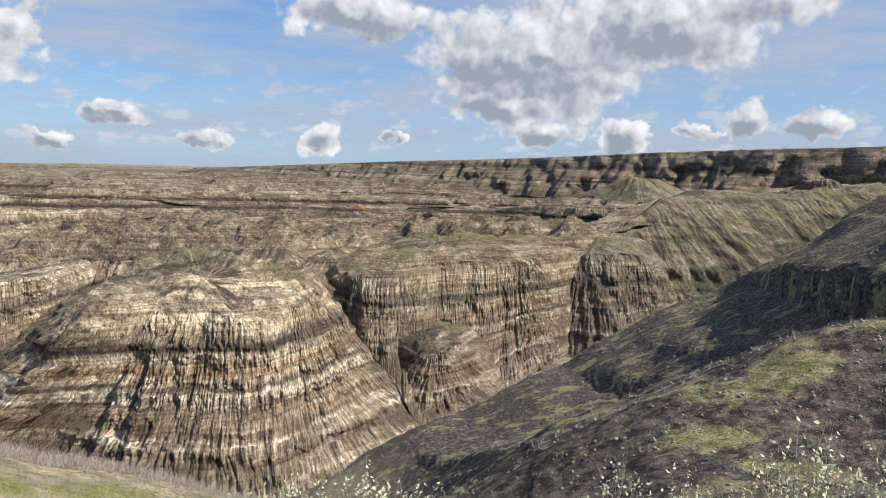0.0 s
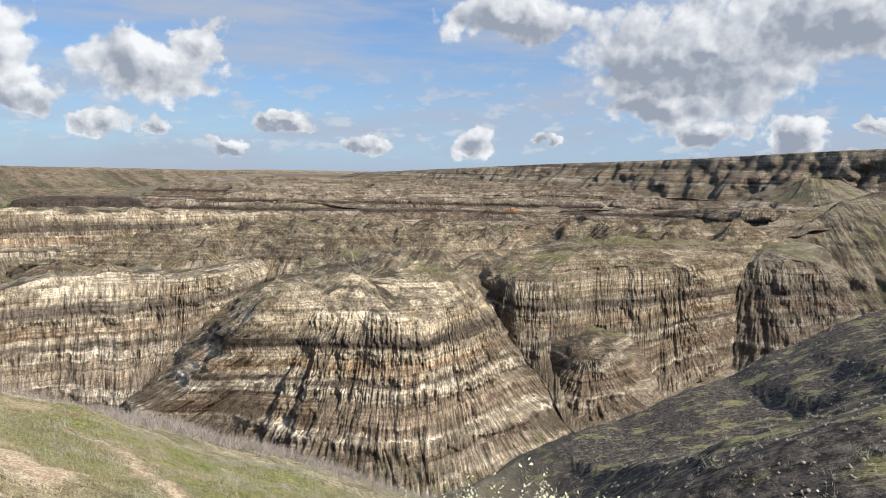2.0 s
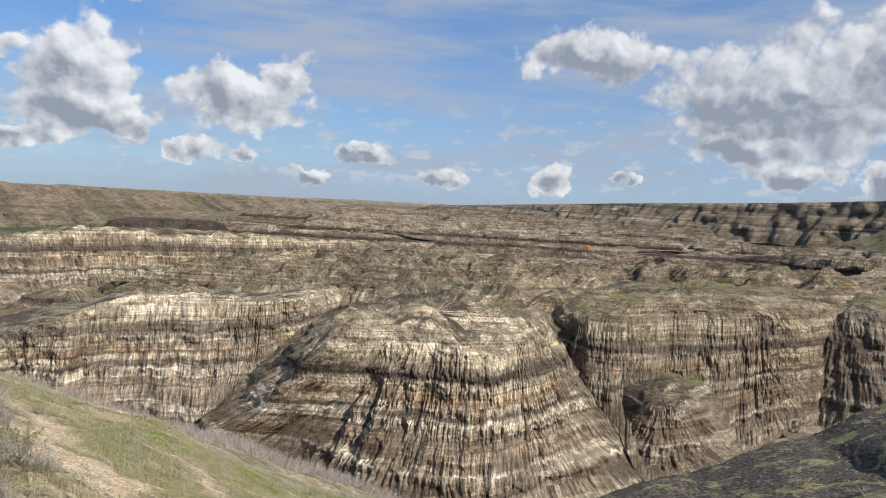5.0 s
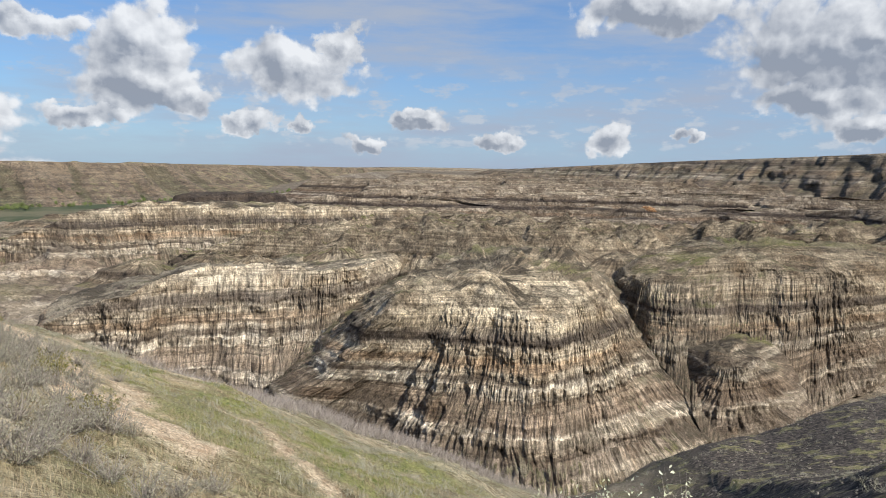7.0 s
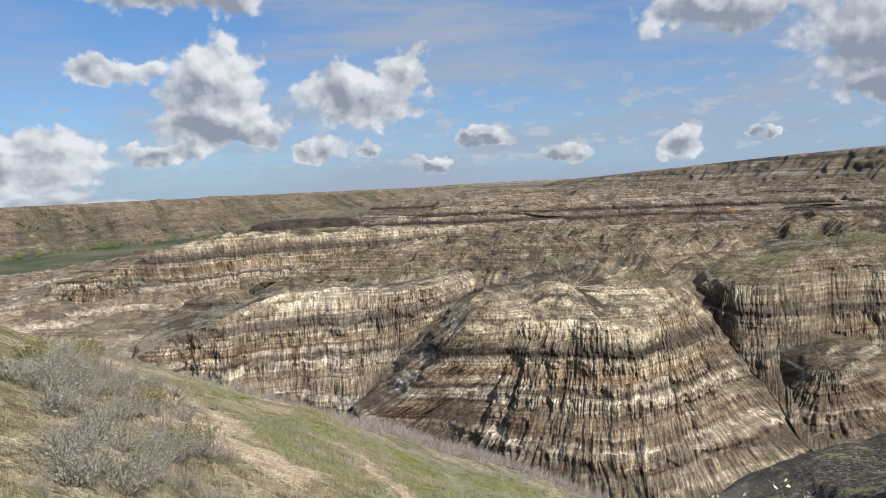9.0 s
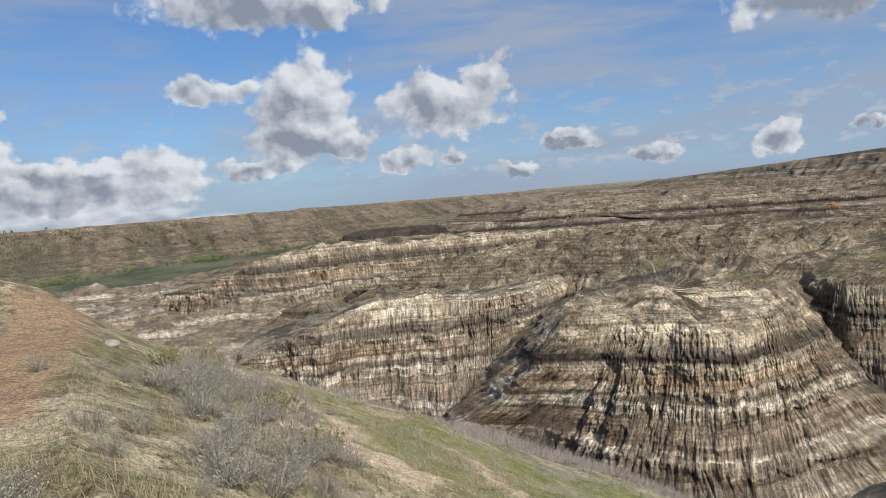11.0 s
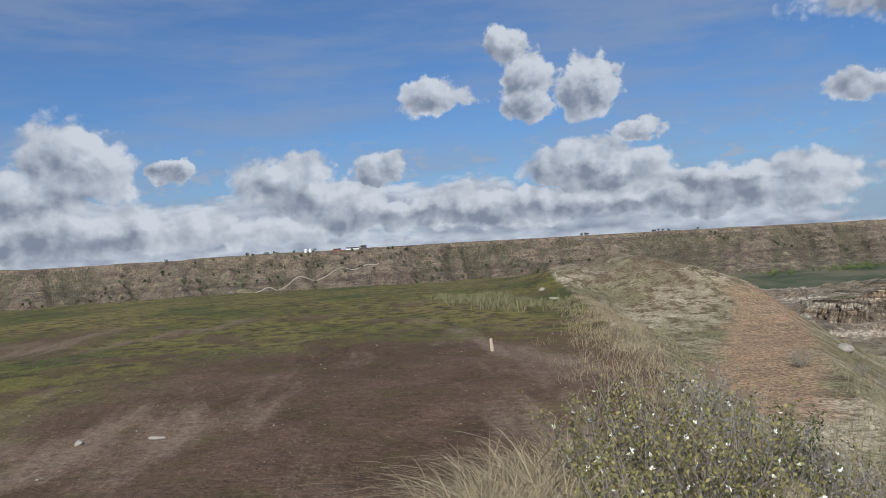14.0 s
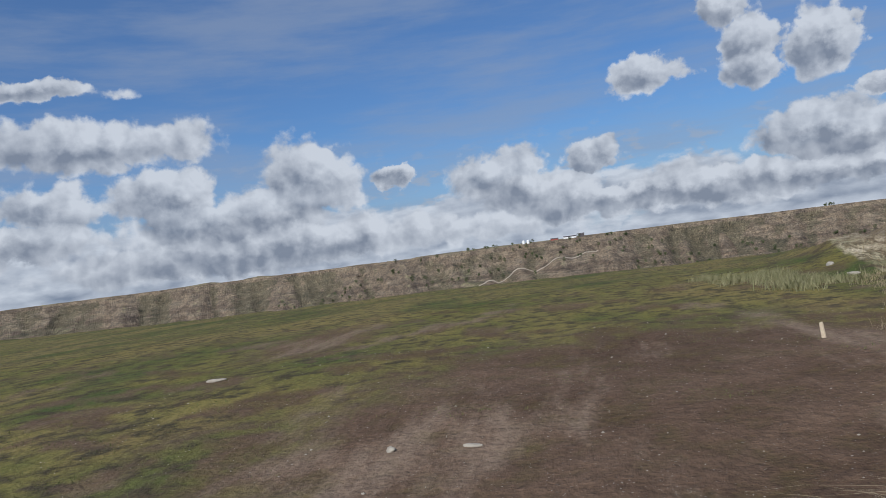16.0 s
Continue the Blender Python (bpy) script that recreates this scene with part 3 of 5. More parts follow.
def ground_height(x, y):
    r = np.hypot(x, y)
    yaw = np.degrees(np.arctan2(-x, y))
    # canyon floor, broken into ledges, falling away to the river valley in the west
    west = smooth(24, 40, yaw) * (1 - smooth(150, 175, yaw))
    floor = -25.5 + 1.0 * fbm(x / 18, y / 18)
    rough = smooth(110, 170, r) * (1 - smooth(230, 420, r) * west) * (1 - smooth(700, 900, r))
    knobs = ridged(x / 70, y / 46, 3.0, 5, 0.55)
    ledges = terrace(5.0 * knobs + 0.8 * fbm(x / 9, y / 9, 6.0), 2.2) + 0.5 * ridged(x / 5, y / 5, 1.0, 2)
    floor = floor + rough * (ledges - 2 + 7 * smooth(240, 560, r))
    floor = lerp(floor, -70 + 1.2 * fbm(x / 90, y / 90), west * smooth(230, 640, r))
    # the hill on which the camera stands
    d, zc, s = along(x, y, CREST)
    lip = 0.38 + 0.2 * smooth(-2, -8, x) * smooth(-36, -30, x)
    east = smooth(0.5, 7, x + 0.12 * (d - 10))
    down = lerp(lip, 0.33, east) * np.minimum(d, 4) + lerp(0.5, 0.31, east) * np.maximum(d - 4, 0) + 0.25 * np.maximum(d - 26, 0) + 0.4 * np.maximum(d - 40, 0)
    wobble = 0.45 * smooth(3, 14, d) * fbm(x / 6, y / 6, 2.0) + 0.12 * smooth(1, 5, d) * fbm(x / 1.3, y / 1.3, 4.0)
    side = zc - down + wobble
    bd, bz, bs = along(x, y, BANK)
    flat = -0.28 - 0.012 * np.maximum(-x - 8, 0) + 0.05 * fbm(x / 3.5, y / 3.5) + 0.25 * smooth(5, 30, x)
    drop = np.where(bs < 0, smooth(0.0, 1.9, bd + 0.35 * fbm(x / 1.1, y / 1.1, 7.0)), 0.0) * smooth(-3, -6.5, x) * smooth(-36, -28, x)
    lip_bump = 0.16 * np.exp(-((bd - 0.1) / 0.5) ** 2) * smooth(-3, -6, x) * (0.6 + 0.6 * fbm(x / 0.9, y / 0.9, 3.0))
    flat = flat - 0.78 * drop + lip_bump
    mound = 1.75 * np.exp(-(((x + 29.0) / 4.4) ** 2 + ((y - 9.4) / 3.2) ** 2)) * (1 + 0.15 * fbm(x / 1.5, y / 1.5, 9.0))
    top = flat + mound
    hill = np.where(s < 0, np.minimum(side + mound, top + 0.6), np.minimum(top, zc + 0.9 + 0.25 * d))
    sd, sz, ss = along(x, y, SPUR_WEST)
    cut = np.where(ss > 0, sz - 0.95 * np.maximum(sd - 0.8, 0) + 0.3 * fbm(x / 3, y / 3, 8.0), 1e3)
    hill = np.where(y > 8, -smax(-hill, -cut, 1.5), hill)
    hill = np.maximum(hill, -90)
    rd, rz, rs = along(x, y, RISE_EAST)
    rise = rz - np.where(rs > 0, 0.25 * np.maximum(rd - 17, 0) - 0.09 * np.minimum(rd, 17), 0.85 * (np.sqrt(rd * rd + 2.2) - 1.5)) + 0.5 * fbm(x / 5, y / 5, 5.0)
    rib = spur(x, y, RIB_EAST, 0.5, 0.4, 1.5) + 0.3 * fbm(x / 4, y / 4, 5.5)
    hill = np.where((x > -14) & (y > 5), smax(smax(hill, rise, 4.5), rib, 3.0), hill)
    return smax(floor, hill, 2.0)


CENTRE = (-2.0, -4.0)
radii = np.concatenate([[0.0], np.geomspace(0.5, 30, 150), np.geomspace(30.6, 110, 80), np.geomspace(112, 620, 150), np.geomspace(650, 4800, 30)])
angles = np.radians(np.concatenate([np.linspace(50, 232, 700, endpoint=False), np.linspace(232, 410, 90, endpoint=False)]))
rr, aa = np.meshgrid(radii, angles, indexing="ij")
gx, gy = CENTRE[0] + rr * np.cos(aa), CENTRE[1] + rr * np.sin(aa)
gz = ground_height(gx, gy)


SCAR = [(-25, 18, 0), (-20.4, 15.6, 0), (-17.8, 14, 0), (-16.0, 12.9, 0), (-14.3, 12.1, 0), (-12.8, 11.7, 0), (-11.1, 11.8, 0)]
LANE = [(-20.5, 16.6, 0), (-17.0, 14.9, 0), (-14.9, 13.9, 0), (-13.4, 13.0, 0)]
TRAIL = [(-14.6, 16.9, 0), (-13.1, 17.1, 0), (-12.2, 16.5, 0), (-11.0, 15.3, 0), (-9.4, 13.9, 0), (-8.3, 13.3, 0)]


def scar_at(x, y):
    """Where the grass of the spur is worn away to pale earth."""
    d, _, s = along(x, y, CREST)
    e, _, _ = along(x, y, SCAR)
    rag = fbm(x / 0.9, y / 0.9, 21.0, 4)
    worn = 1 - smooth(0.6, 1.1, e + 0.7 * rag)
    e, _, _ = along(x, y, LANE)
    worn = np.maximum(worn, 0.9 * (1 - smooth(0.2, 0.7, e + 0.5 * rag)))
    e, _, _ = along(x, y, TRAIL)
    worn = np.maximum(worn, 0.8 * (1 - smooth(0.12, 0.4, e + 0.12 * rag)))
    far = smooth(0.1, 0.4, fbm(x / 3.2, y / 3.2, 21.0, 4)) * smooth(-14, -18, x) * smooth(5, 8, d)
    return np.where(s < 0, 1, 0) * np.maximum(worn, 0.6 * far)


def moss_at(x, y):
    """Fresh green patches below the trail."""
    d, _, s = along(x, y, TRAIL)
    return np.where(s < 0, 0.7, 1.0) * smooth(0.3, 0.7, d) * (1 - smooth(6, 11, d)) * smooth(-0.4, 0.1, fbm(x / 1.8, y / 1.8, 37.0, 4)) * smooth(11.5, 13.5, y)


ground_me = grid_mesh("ground", full_size(np.stack([gx, gy, gz], -1)), True, M_GROUND)


def mask(me, name, values):
    me.attributes.new(name, "FLOAT", "POINT").data.foreach_set("value", np.clip(values, 0, 1).astype(np.float32).ravel())


pd, _, _ = along(gx, gy, PATH)
cd, _, cs = along(gx, gy, CREST)
bd, _, bs = along(gx, gy, BANK)
ragged = fbm(gx / 1.6, gy / 1.6, 11.0, 5)
on_top = np.where(cs > 0, 1.0, 1 - smooth(0, 2, cd))
mask(ground_me, "hill", smooth(-22, -17, gz + 2.0 * ragged) * (1 - smooth(90, 110, rr)))
mask(ground_me, "path", (1 - smooth(0.6, 1.35, pd + 0.55 * ragged)) * (0.85 + 0.3 * ragged))
bare = (1 - smooth(3.2, 6.0, np.hypot((gx + 11.0) / 1.25, gy + 0.9) + 2.4 * ragged)) * np.where(bs > 0, 1.0, 1 - smooth(0.3, 1.3, bd))
bare = np.maximum(bare, (1 - smooth(0.5, 1.4, np.abs(gy + 3.6 - 0.35 * (gx + 9)) + 0.6 * ragged)) * smooth(-4, -6, gx) * smooth(-13, -10, gx))
bare = np.maximum(bare, 0.9 * (1 - smooth(0.6, 1.6, np.hypot((gx + 21) / 2.4, gy + 8.5) + 0.5 * ragged)))
bare = np.maximum(bare, (1 - smooth(0.1, 0.7, bd + 0.5 * ragged)) * smooth(-0.2, 0.4, fbm(gx / 2.2, gy / 2.2, 31.0)) * smooth(-4.5, -7, gx) * smooth(-26, -18, gx))
bare = np.maximum(bare, 0.8 * smooth(0.12, 0.4, ragged) * np.where(bs > 0, 1.0, 0.0) * smooth(-5, -8, gx) * (1 - smooth(14, 24, np.hypot(gx + 8, gy))))
bare = np.maximum(bare, 0.75 * np.exp(-(((gx + 29.0) / 5.4) ** 2 + ((gy - 9.4) / 3.6) ** 2)) * smooth(-0.45, 0.1, ragged))
mask(ground_me, "bare", bare * on_top)
lawn = np.where(bs > 0, 1.0, 0.0) * on_top
mask(ground_me, "lawn", lawn * smooth(-5, -9, gx))
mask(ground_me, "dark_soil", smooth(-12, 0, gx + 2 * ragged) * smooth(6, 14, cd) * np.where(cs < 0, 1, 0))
mask(ground_me, "scar", scar_at(gx, gy))
mask(ground_me, "moss", moss_at(gx, gy))
mask(ground_me, "field", smooth(-60, -66, gz) * (1 - smooth(1400, 1800, rr)))
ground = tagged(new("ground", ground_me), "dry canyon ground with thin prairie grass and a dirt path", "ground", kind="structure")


# ---- buttes, benches and plateaus ----
def anticlockwise(points):
    p = np.array(points, float)
    return p[::-1] if np.sum(p[:, 0] * np.roll(p[:, 1], -1) - p[:, 1] * np.roll(p[:, 0], -1)) < 0 else p


def stations(points, n):
    """n places along a closed line, dense on the side that faces the middle of the map."""
    p = anticlockwise(points)[:, :2]
    c = p.mean(0)
    m = 0.5 * (p + np.roll(p, -1, 0)) - c
    facing = -(m @ c) / (np.linalg.norm(m, axis=1) * np.linalg.norm(c) + 1e-9)
    length = np.linalg.norm(np.roll(p, -1, 0) - p, axis=1)
    share = length ** 0.7 * np.where(facing > -0.25, 1.0, 0.22)
    edge = np.concatenate([[0], np.cumsum(share) / share.sum()])
    return np.interp(np.linspace(0, 1, n, endpoint=False), edge, np.arange(len(p) + 1))


def closed(points, t):
    """A smooth closed line through the points, at the stations t."""
    p = anticlockwise(points)
    k = len(p)
    i = t.astype(int)
    f = (t - i)[:, None]
    a, b, c, d = p[(i - 1) % k], p[i % k], p[(i + 1) % k], p[(i + 2) % k]
    return 0.5 * (2 * b + (c - a) * f + (2 * a - 5 * b + 4 * c - d) * f ** 2 + (3 * b - a - 3 * c + d) * f ** 3)


HARD = [(-14.8, 0.35), (-15.8, 0.5), (-17.6, 0.3), (-19.0, 0.6), (-22.3, 0.4)]
FLUTES = [(-11.8, -14.3, 0.7, 0.36), (-14.9, -16.4, 0.45, 0.36), (-16.4, -17.6, 0.5, 0.34), (-17.6, -19.5, 0.48, 0.4), (-19.5, -21.8, 0.7, 0.44), (-21.8, -25.0, 0.95, 0.48)]
LEDGE = [(-14.45, 0.25), (-17.9, 0.3), (-19.6, 0.25), (-21.9, 0.25)]


def mesa(name, label, rim, foot, mat, n=900, rows=80, rill=0.3, pitch=0.65, gully=1.0, gully_pitch=7.0, dome=0.6, cap=18, lump=0.2, knob=0.0, hollow=0.4, beds=True, centre=None, shoulder=0.35, brow=0.15, sharp=0.5, drift=3.0, category="hill"):
    """A flat-topped hill: rim and foot are matching closed lines of (x, y, z). Rills and gullies run down its sides, hard beds stand out."""
    t = stations(foot, n)
    top, low = closed(rim, t), closed(foot, t)
    mid = 0.5 * (top + low)
    out = low[:, :2] - top[:, :2]
    out /= np.maximum(np.linalg.norm(out, axis=1), 1e-6)[:, None]
    u = np.linspace(0, 1, rows)[:, None]
    z = lerp(top[None, :, 2], low[None, :, 2], u)
    tilt = 0.5 * fbm(mid[:, 0] / 20, mid[:, 1] / 20, 4.0)[None]
    ease = np.ones_like(z)
    if beds:
        for h, w in HARD:
            ease *= 1 - 0.72 * np.exp(-((z + tilt - h) / w) ** 2)
        for h, w in LEDGE:
            ease *= 1 + 0.9 * np.exp(-((z + tilt - h) / w) ** 2)
    ease *= lerp(1 - hollow, 1 + hollow, u) * (1 + 2.2 * shoulder * np.exp(-u / 0.12))
    g = np.cumsum(ease, axis=0)
    g = (g - g[:1]) / (g[-1:] - g[:1])
    xy = top[None, :, :2] + (low - top)[None, :, :2] * g[..., None]
    px, py = mid[None, :, 0] + 0 * u, mid[None, :, 1] + 0 * u
    wx, wy = px + 0.8 * pitch * perlin(px / 4, py / 4, z / 3), py + 0.8 * pitch * perlin(px / 4, py / 4, z / 3 + 9)
    grow = np.clip(u * 1.6 + brow, 0, 1)
    qx, qy, qz = px / gully_pitch, py / gully_pitch, z / (gully_pitch * drift) + 0.3
    big = (1.35 - 0.5 * sharp) * perlin(qx, qy, qz) + sharp * (2 * np.abs(perlin(qx * 2.1 + 7, qy * 2.1, qz * 2)) - 0.7) + 0.5 * sharp * (2 * np.abs(perlin(qx * 4.3, qy * 4.3 + 5, qz * 4)) - 0.7)
    # flutes: rounded ribs with sharp cuts, new ones in each bed
    step = np.linalg.norm(np.roll(mid[:, :2], -1, 0) - mid[:, :2], axis=1)
    arc = np.concatenate([[0], np.cumsum(step)[:-1]])[None]
    zz = z + tilt
    ribs = 0.0
    for k, (hi_z, lo_z, width, depth) in enumerate(FLUTES):
        inside = smooth(lo_z - 0.12, lo_z + 0.12, zz) * (1 - smooth(hi_z - 0.12, hi_z + 0.12, zz))
        fall = np.clip((hi_z - zz) / (hi_z - lo_z), 0, 1)
        w = width * pitch / 0.65
        phase = arc / w + 1.5 * perlin(arc / (3.1 * w), 7.7 * k, 0.0) + 0.5 * perlin(arc / (1.3 * w), 3.1 * k + zz / 2.5, 9.0)
        strong = np.clip(0.75 + 0.8 * perlin(arc / (9 * w), 5.5 * k, zz / 3), 0.15, 1.4)
        ribs = ribs + 1.1 * inside * depth * strong * (0.45 + 0.55 * fall) * (np.abs(np.sin(np.pi * phase)) ** 0.6 - 0.7)
    fine = 0.0
    for k, amp in ((1.0, 1.0), (2.1, 0.45), (0.4, 1.0)):
        fine = fine - amp * np.exp(-np.abs(perlin(wx * k / pitch, wy * k / pitch, z * k / (pitch * 7) + 3.0 * k)) * 7.0)
    patch = 0.55 + 0.75 * perlin(px / 5.5, py / 5.5, z / 3.0)
    push = gully * big * grow * (1 - 0.75 * smooth(0.8, 1, u)) + rill * np.clip(patch, 0.15, 1.3) * (fine + 0.7) * np.clip(u * 5, 0.25, 1)
    push += min(pitch / 0.65, 4.0) * ribs if beds else 0.0
    push += lump * fbm(px / pitch * 1.4, py / pitch * 1.4, z / pitch * 1.4, 3) + 2.0 * lump * perlin(px / pitch / 4, py / pitch / 4, z / pitch / 2)
    xy = xy + out[None] * push[..., None]
    if beds:
        z = z + min(pitch / 0.65, 1.6) * (pitch < 3) * (0.55 * perlin(arc / 6, 3.3, 0.0) + 0.3 * perlin(arc / 2.2, 8.3, 0.0)) * (1 - u) ** 3
    side = np.concatenate([xy, z[..., None]], -1)
    c = np.array(centre) if centre else top[:, :2].mean(0)
    v = np.linspace(1, 0, cap, endpoint=False)[:, None] ** 1.3
    cxy = top[None, :, :2] + (side[:1, :, :2] - top[None, :, :2]) * np.exp(-v / 0.03)[..., None] + (c - top[None, :, :2]) * v[..., None]
    cz = side[0, :, 2][None] + (top[:, 2].mean() - side[0, :, 2])[None] * v + dome * (1 - (1 - v) ** 2)
    cz = cz + knob * smooth(0, 0.15, v) * (0.5 * ridged(cxy[..., 0] / 13, cxy[..., 1] / 10, 5.0, 5, 0.55) - 0.2) + lump * 2.5 * smooth(0, 0.2, v) * fbm(cxy[..., 0] / (pitch * 7), cxy[..., 1] / (pitch * 7), 1.0, 5)
    co = np.concatenate([np.concatenate([cxy, cz[..., None]], -1), side], 0)
    me = grid_mesh(name, full_size(co), True, mat)
    n_cap = len(cxy)
    flow = np.concatenate([np.repeat(arc, n_cap, 0), np.repeat(arc, rows, 0)], 0)
    me.attributes.new("flow", "FLOAT", "POINT").data.foreach_set("value", flow.astype(np.float32).ravel())
    me.attributes.new("wall", "FLOAT", "POINT").data.foreach_set("value", np.concatenate([np.zeros(n_cap * n), np.repeat(smooth(0.0, 0.12, np.linspace(0, 1, rows)), n)]).astype(np.float32))
    hollow_of = np.concatenate([np.zeros((n_cap, n)), np.clip(0.5 - 0.5 * big, 0, 1) * np.ones((rows, 1))], 0)
    me.attributes.new("gully", "FLOAT", "POINT").data.foreach_set("value", hollow_of.astype(np.float32).ravel())
    return tagged(new(name, me), label, category, kind="structure")


def polar(yaw, d, z):
    """A place in the layout, by its bearing to the left of +y, its distance and its height."""
    return (-d * math.sin(radians(yaw)), d * math.cos(radians(yaw)), z)


def ring(*points):
    return [polar(*p) for p in points]


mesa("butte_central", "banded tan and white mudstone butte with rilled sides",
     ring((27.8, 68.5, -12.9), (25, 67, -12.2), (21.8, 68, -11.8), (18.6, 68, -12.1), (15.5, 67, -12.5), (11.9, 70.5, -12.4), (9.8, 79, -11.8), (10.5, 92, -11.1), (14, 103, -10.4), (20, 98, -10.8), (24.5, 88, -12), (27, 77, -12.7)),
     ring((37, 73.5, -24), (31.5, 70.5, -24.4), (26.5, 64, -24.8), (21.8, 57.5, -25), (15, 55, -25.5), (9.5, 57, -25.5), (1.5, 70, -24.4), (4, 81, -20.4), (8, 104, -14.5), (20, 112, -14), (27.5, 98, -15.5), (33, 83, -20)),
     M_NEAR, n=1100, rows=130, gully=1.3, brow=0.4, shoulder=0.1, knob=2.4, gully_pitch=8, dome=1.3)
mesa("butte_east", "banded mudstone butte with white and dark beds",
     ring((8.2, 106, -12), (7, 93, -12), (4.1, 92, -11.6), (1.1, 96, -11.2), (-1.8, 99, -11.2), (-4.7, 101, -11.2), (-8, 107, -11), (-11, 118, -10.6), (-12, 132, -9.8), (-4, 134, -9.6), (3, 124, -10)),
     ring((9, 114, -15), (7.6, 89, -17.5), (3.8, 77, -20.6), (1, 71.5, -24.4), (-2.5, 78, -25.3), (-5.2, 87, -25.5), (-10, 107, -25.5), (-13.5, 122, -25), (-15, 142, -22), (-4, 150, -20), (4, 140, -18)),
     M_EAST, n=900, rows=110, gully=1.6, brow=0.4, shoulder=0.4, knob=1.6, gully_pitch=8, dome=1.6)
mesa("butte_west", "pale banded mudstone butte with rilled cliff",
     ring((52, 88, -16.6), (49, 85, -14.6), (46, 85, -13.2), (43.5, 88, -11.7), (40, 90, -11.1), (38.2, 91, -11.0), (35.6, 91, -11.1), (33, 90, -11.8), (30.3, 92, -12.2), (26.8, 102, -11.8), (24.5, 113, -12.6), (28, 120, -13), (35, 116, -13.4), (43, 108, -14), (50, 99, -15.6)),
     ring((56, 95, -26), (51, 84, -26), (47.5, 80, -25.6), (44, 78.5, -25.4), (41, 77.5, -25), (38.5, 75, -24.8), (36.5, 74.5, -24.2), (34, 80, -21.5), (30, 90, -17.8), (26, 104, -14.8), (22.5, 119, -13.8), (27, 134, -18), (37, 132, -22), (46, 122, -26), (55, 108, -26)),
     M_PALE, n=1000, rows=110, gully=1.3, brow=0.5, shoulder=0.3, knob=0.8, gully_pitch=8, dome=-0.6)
mesa("butte_small", "small rounded grey mudstone knoll at the foot of a butte",
     ring((1.7, 78, -18.6), (0.7, 77.4, -18.4), (-0.4, 78, -18.5), (-1.2, 81, -17.8), (0.2, 84, -17), (1.8, 81.5, -17.8)),
     ring((5, 82, -21), (2.6, 73, -24.2), (-2, 74, -25), (-5.5, 82, -23.5), (-2, 93, -18), (5, 90, -18)),
     M_EAST, n=260, rows=60, gully=0.9, gully_pitch=4, dome=0.5, cap=12, shoulder=1.4)
mesa("butte_rounded", "grey brown eroded butte beside a deep gully",
     ring((-9.6, 122, -12.4), (-10.8, 118, -11.8), (-12.6, 118, -10.6), (-15, 119, -10.6), (-16.6, 122, -12.4), (-15.5, 134, -9.4), (-11, 136, -9.2), (-8.6, 130, -10)),
     ring((-6.5, 120, -22), (-10, 109, -25.5), (-13.5, 107, -25.5), (-17, 111, -25), (-20, 126, -22), (-17, 146, -22), (-10, 148, -22), (-4.5, 136, -22)),
     M_GREY, n=420, rows=64, gully=1.4, shoulder=0.9, brow=0.5, dome=1.2)
mesa("bench", "low flat bench of dry soil and thin grass",
     ring((42, 124, -13.6), (37, 116, -13.4), (29, 110, -12.6), (21, 104, -11.4), (13, 104, -10.9), (6, 110, -11.2), (-2, 118, -10.8), (-9, 124, -10.6), (-14, 134, -9.2), (-8, 146, -10.4), (5, 138, -11.4), (17, 140, -10.4), (29, 138, -11.8)),
     ring((47, 128, -26), (41, 106, -25), (32, 100, -22), (22, 88, -19), (12, 90, -17), (6, 94, -17), (-3, 108, -21), (-11, 112, -22), (-20, 136, -25), (-9, 166, -26), (5, 156, -26), (18, 158, -26), (32, 156, -26)),
     M_BENCH, n=800, rows=44, cap=70, dome=0.3, lump=0.5, gully=2.2, knob=5.0)
mesa("bench_grassy", "low grass-covered knoll on the bench",
     ring((24, 127, -11.2), (21, 122, -11), (18, 121, -10.6), (15, 124, -10.4), (14.2, 130, -9.8), (18, 134, -9.3), (22, 134, -9.8)),
     ring((28, 128, -14.4), (23, 112, -13.6), (17.5, 108, -13), (12.5, 116, -12.8), (11.5, 134, -12.6), (18, 148, -13.4), (26, 146, -14)),
     M_GRASSY, n=300, rows=30, cap=20, dome=0.4, lump=0.4, gully=1.0, knob=1.0, beds=False)
for x, y, z, r in ((*polar(26, 121, -10.6), 7), (*polar(30.6, 112, -11.2), 6), (*polar(23, 112, -11), 6), (*polar(12.4, 118, -10.2), 6), (*polar(8.6, 104, -10.8), 6), (*polar(34, 122, -11.6), 6), (*polar(40, 112, -12.6), 6), (*polar(20.3, 101, -10.9), 4), (*polar(13, 106, -9.9), 6), (*polar(37, 108, -12.6), 5), (*polar(45, 110, -13), 6), (*polar(-3, 112, -10.2), 6), (*polar(1.5, 101, -10.8), 4)):
    a = [(math.cos(k * math.pi / 4) * (1 + 0.25 * math.sin(3.1 * k + x)), math.sin(k * math.pi / 4) * (0.7 + 0.2 * math.sin(2.3 * k + y))) for k in range(8)]
    tagged(mesa("knoll", "pale rounded mudstone knoll on the bench", [(x + 0.3 * r * p, y + 0.3 * r * q, z) for p, q in a], [(x + 1.5 * r * p, y + 1.5 * r * q, z - 3.4) for p, q in a], M_BENCH, n=130, rows=20, gully=0.6, gully_pitch=4, dome=0.3, cap=6, shoulder=0.9, rill=0.3, brow=0.4), group="knolls on the bench")
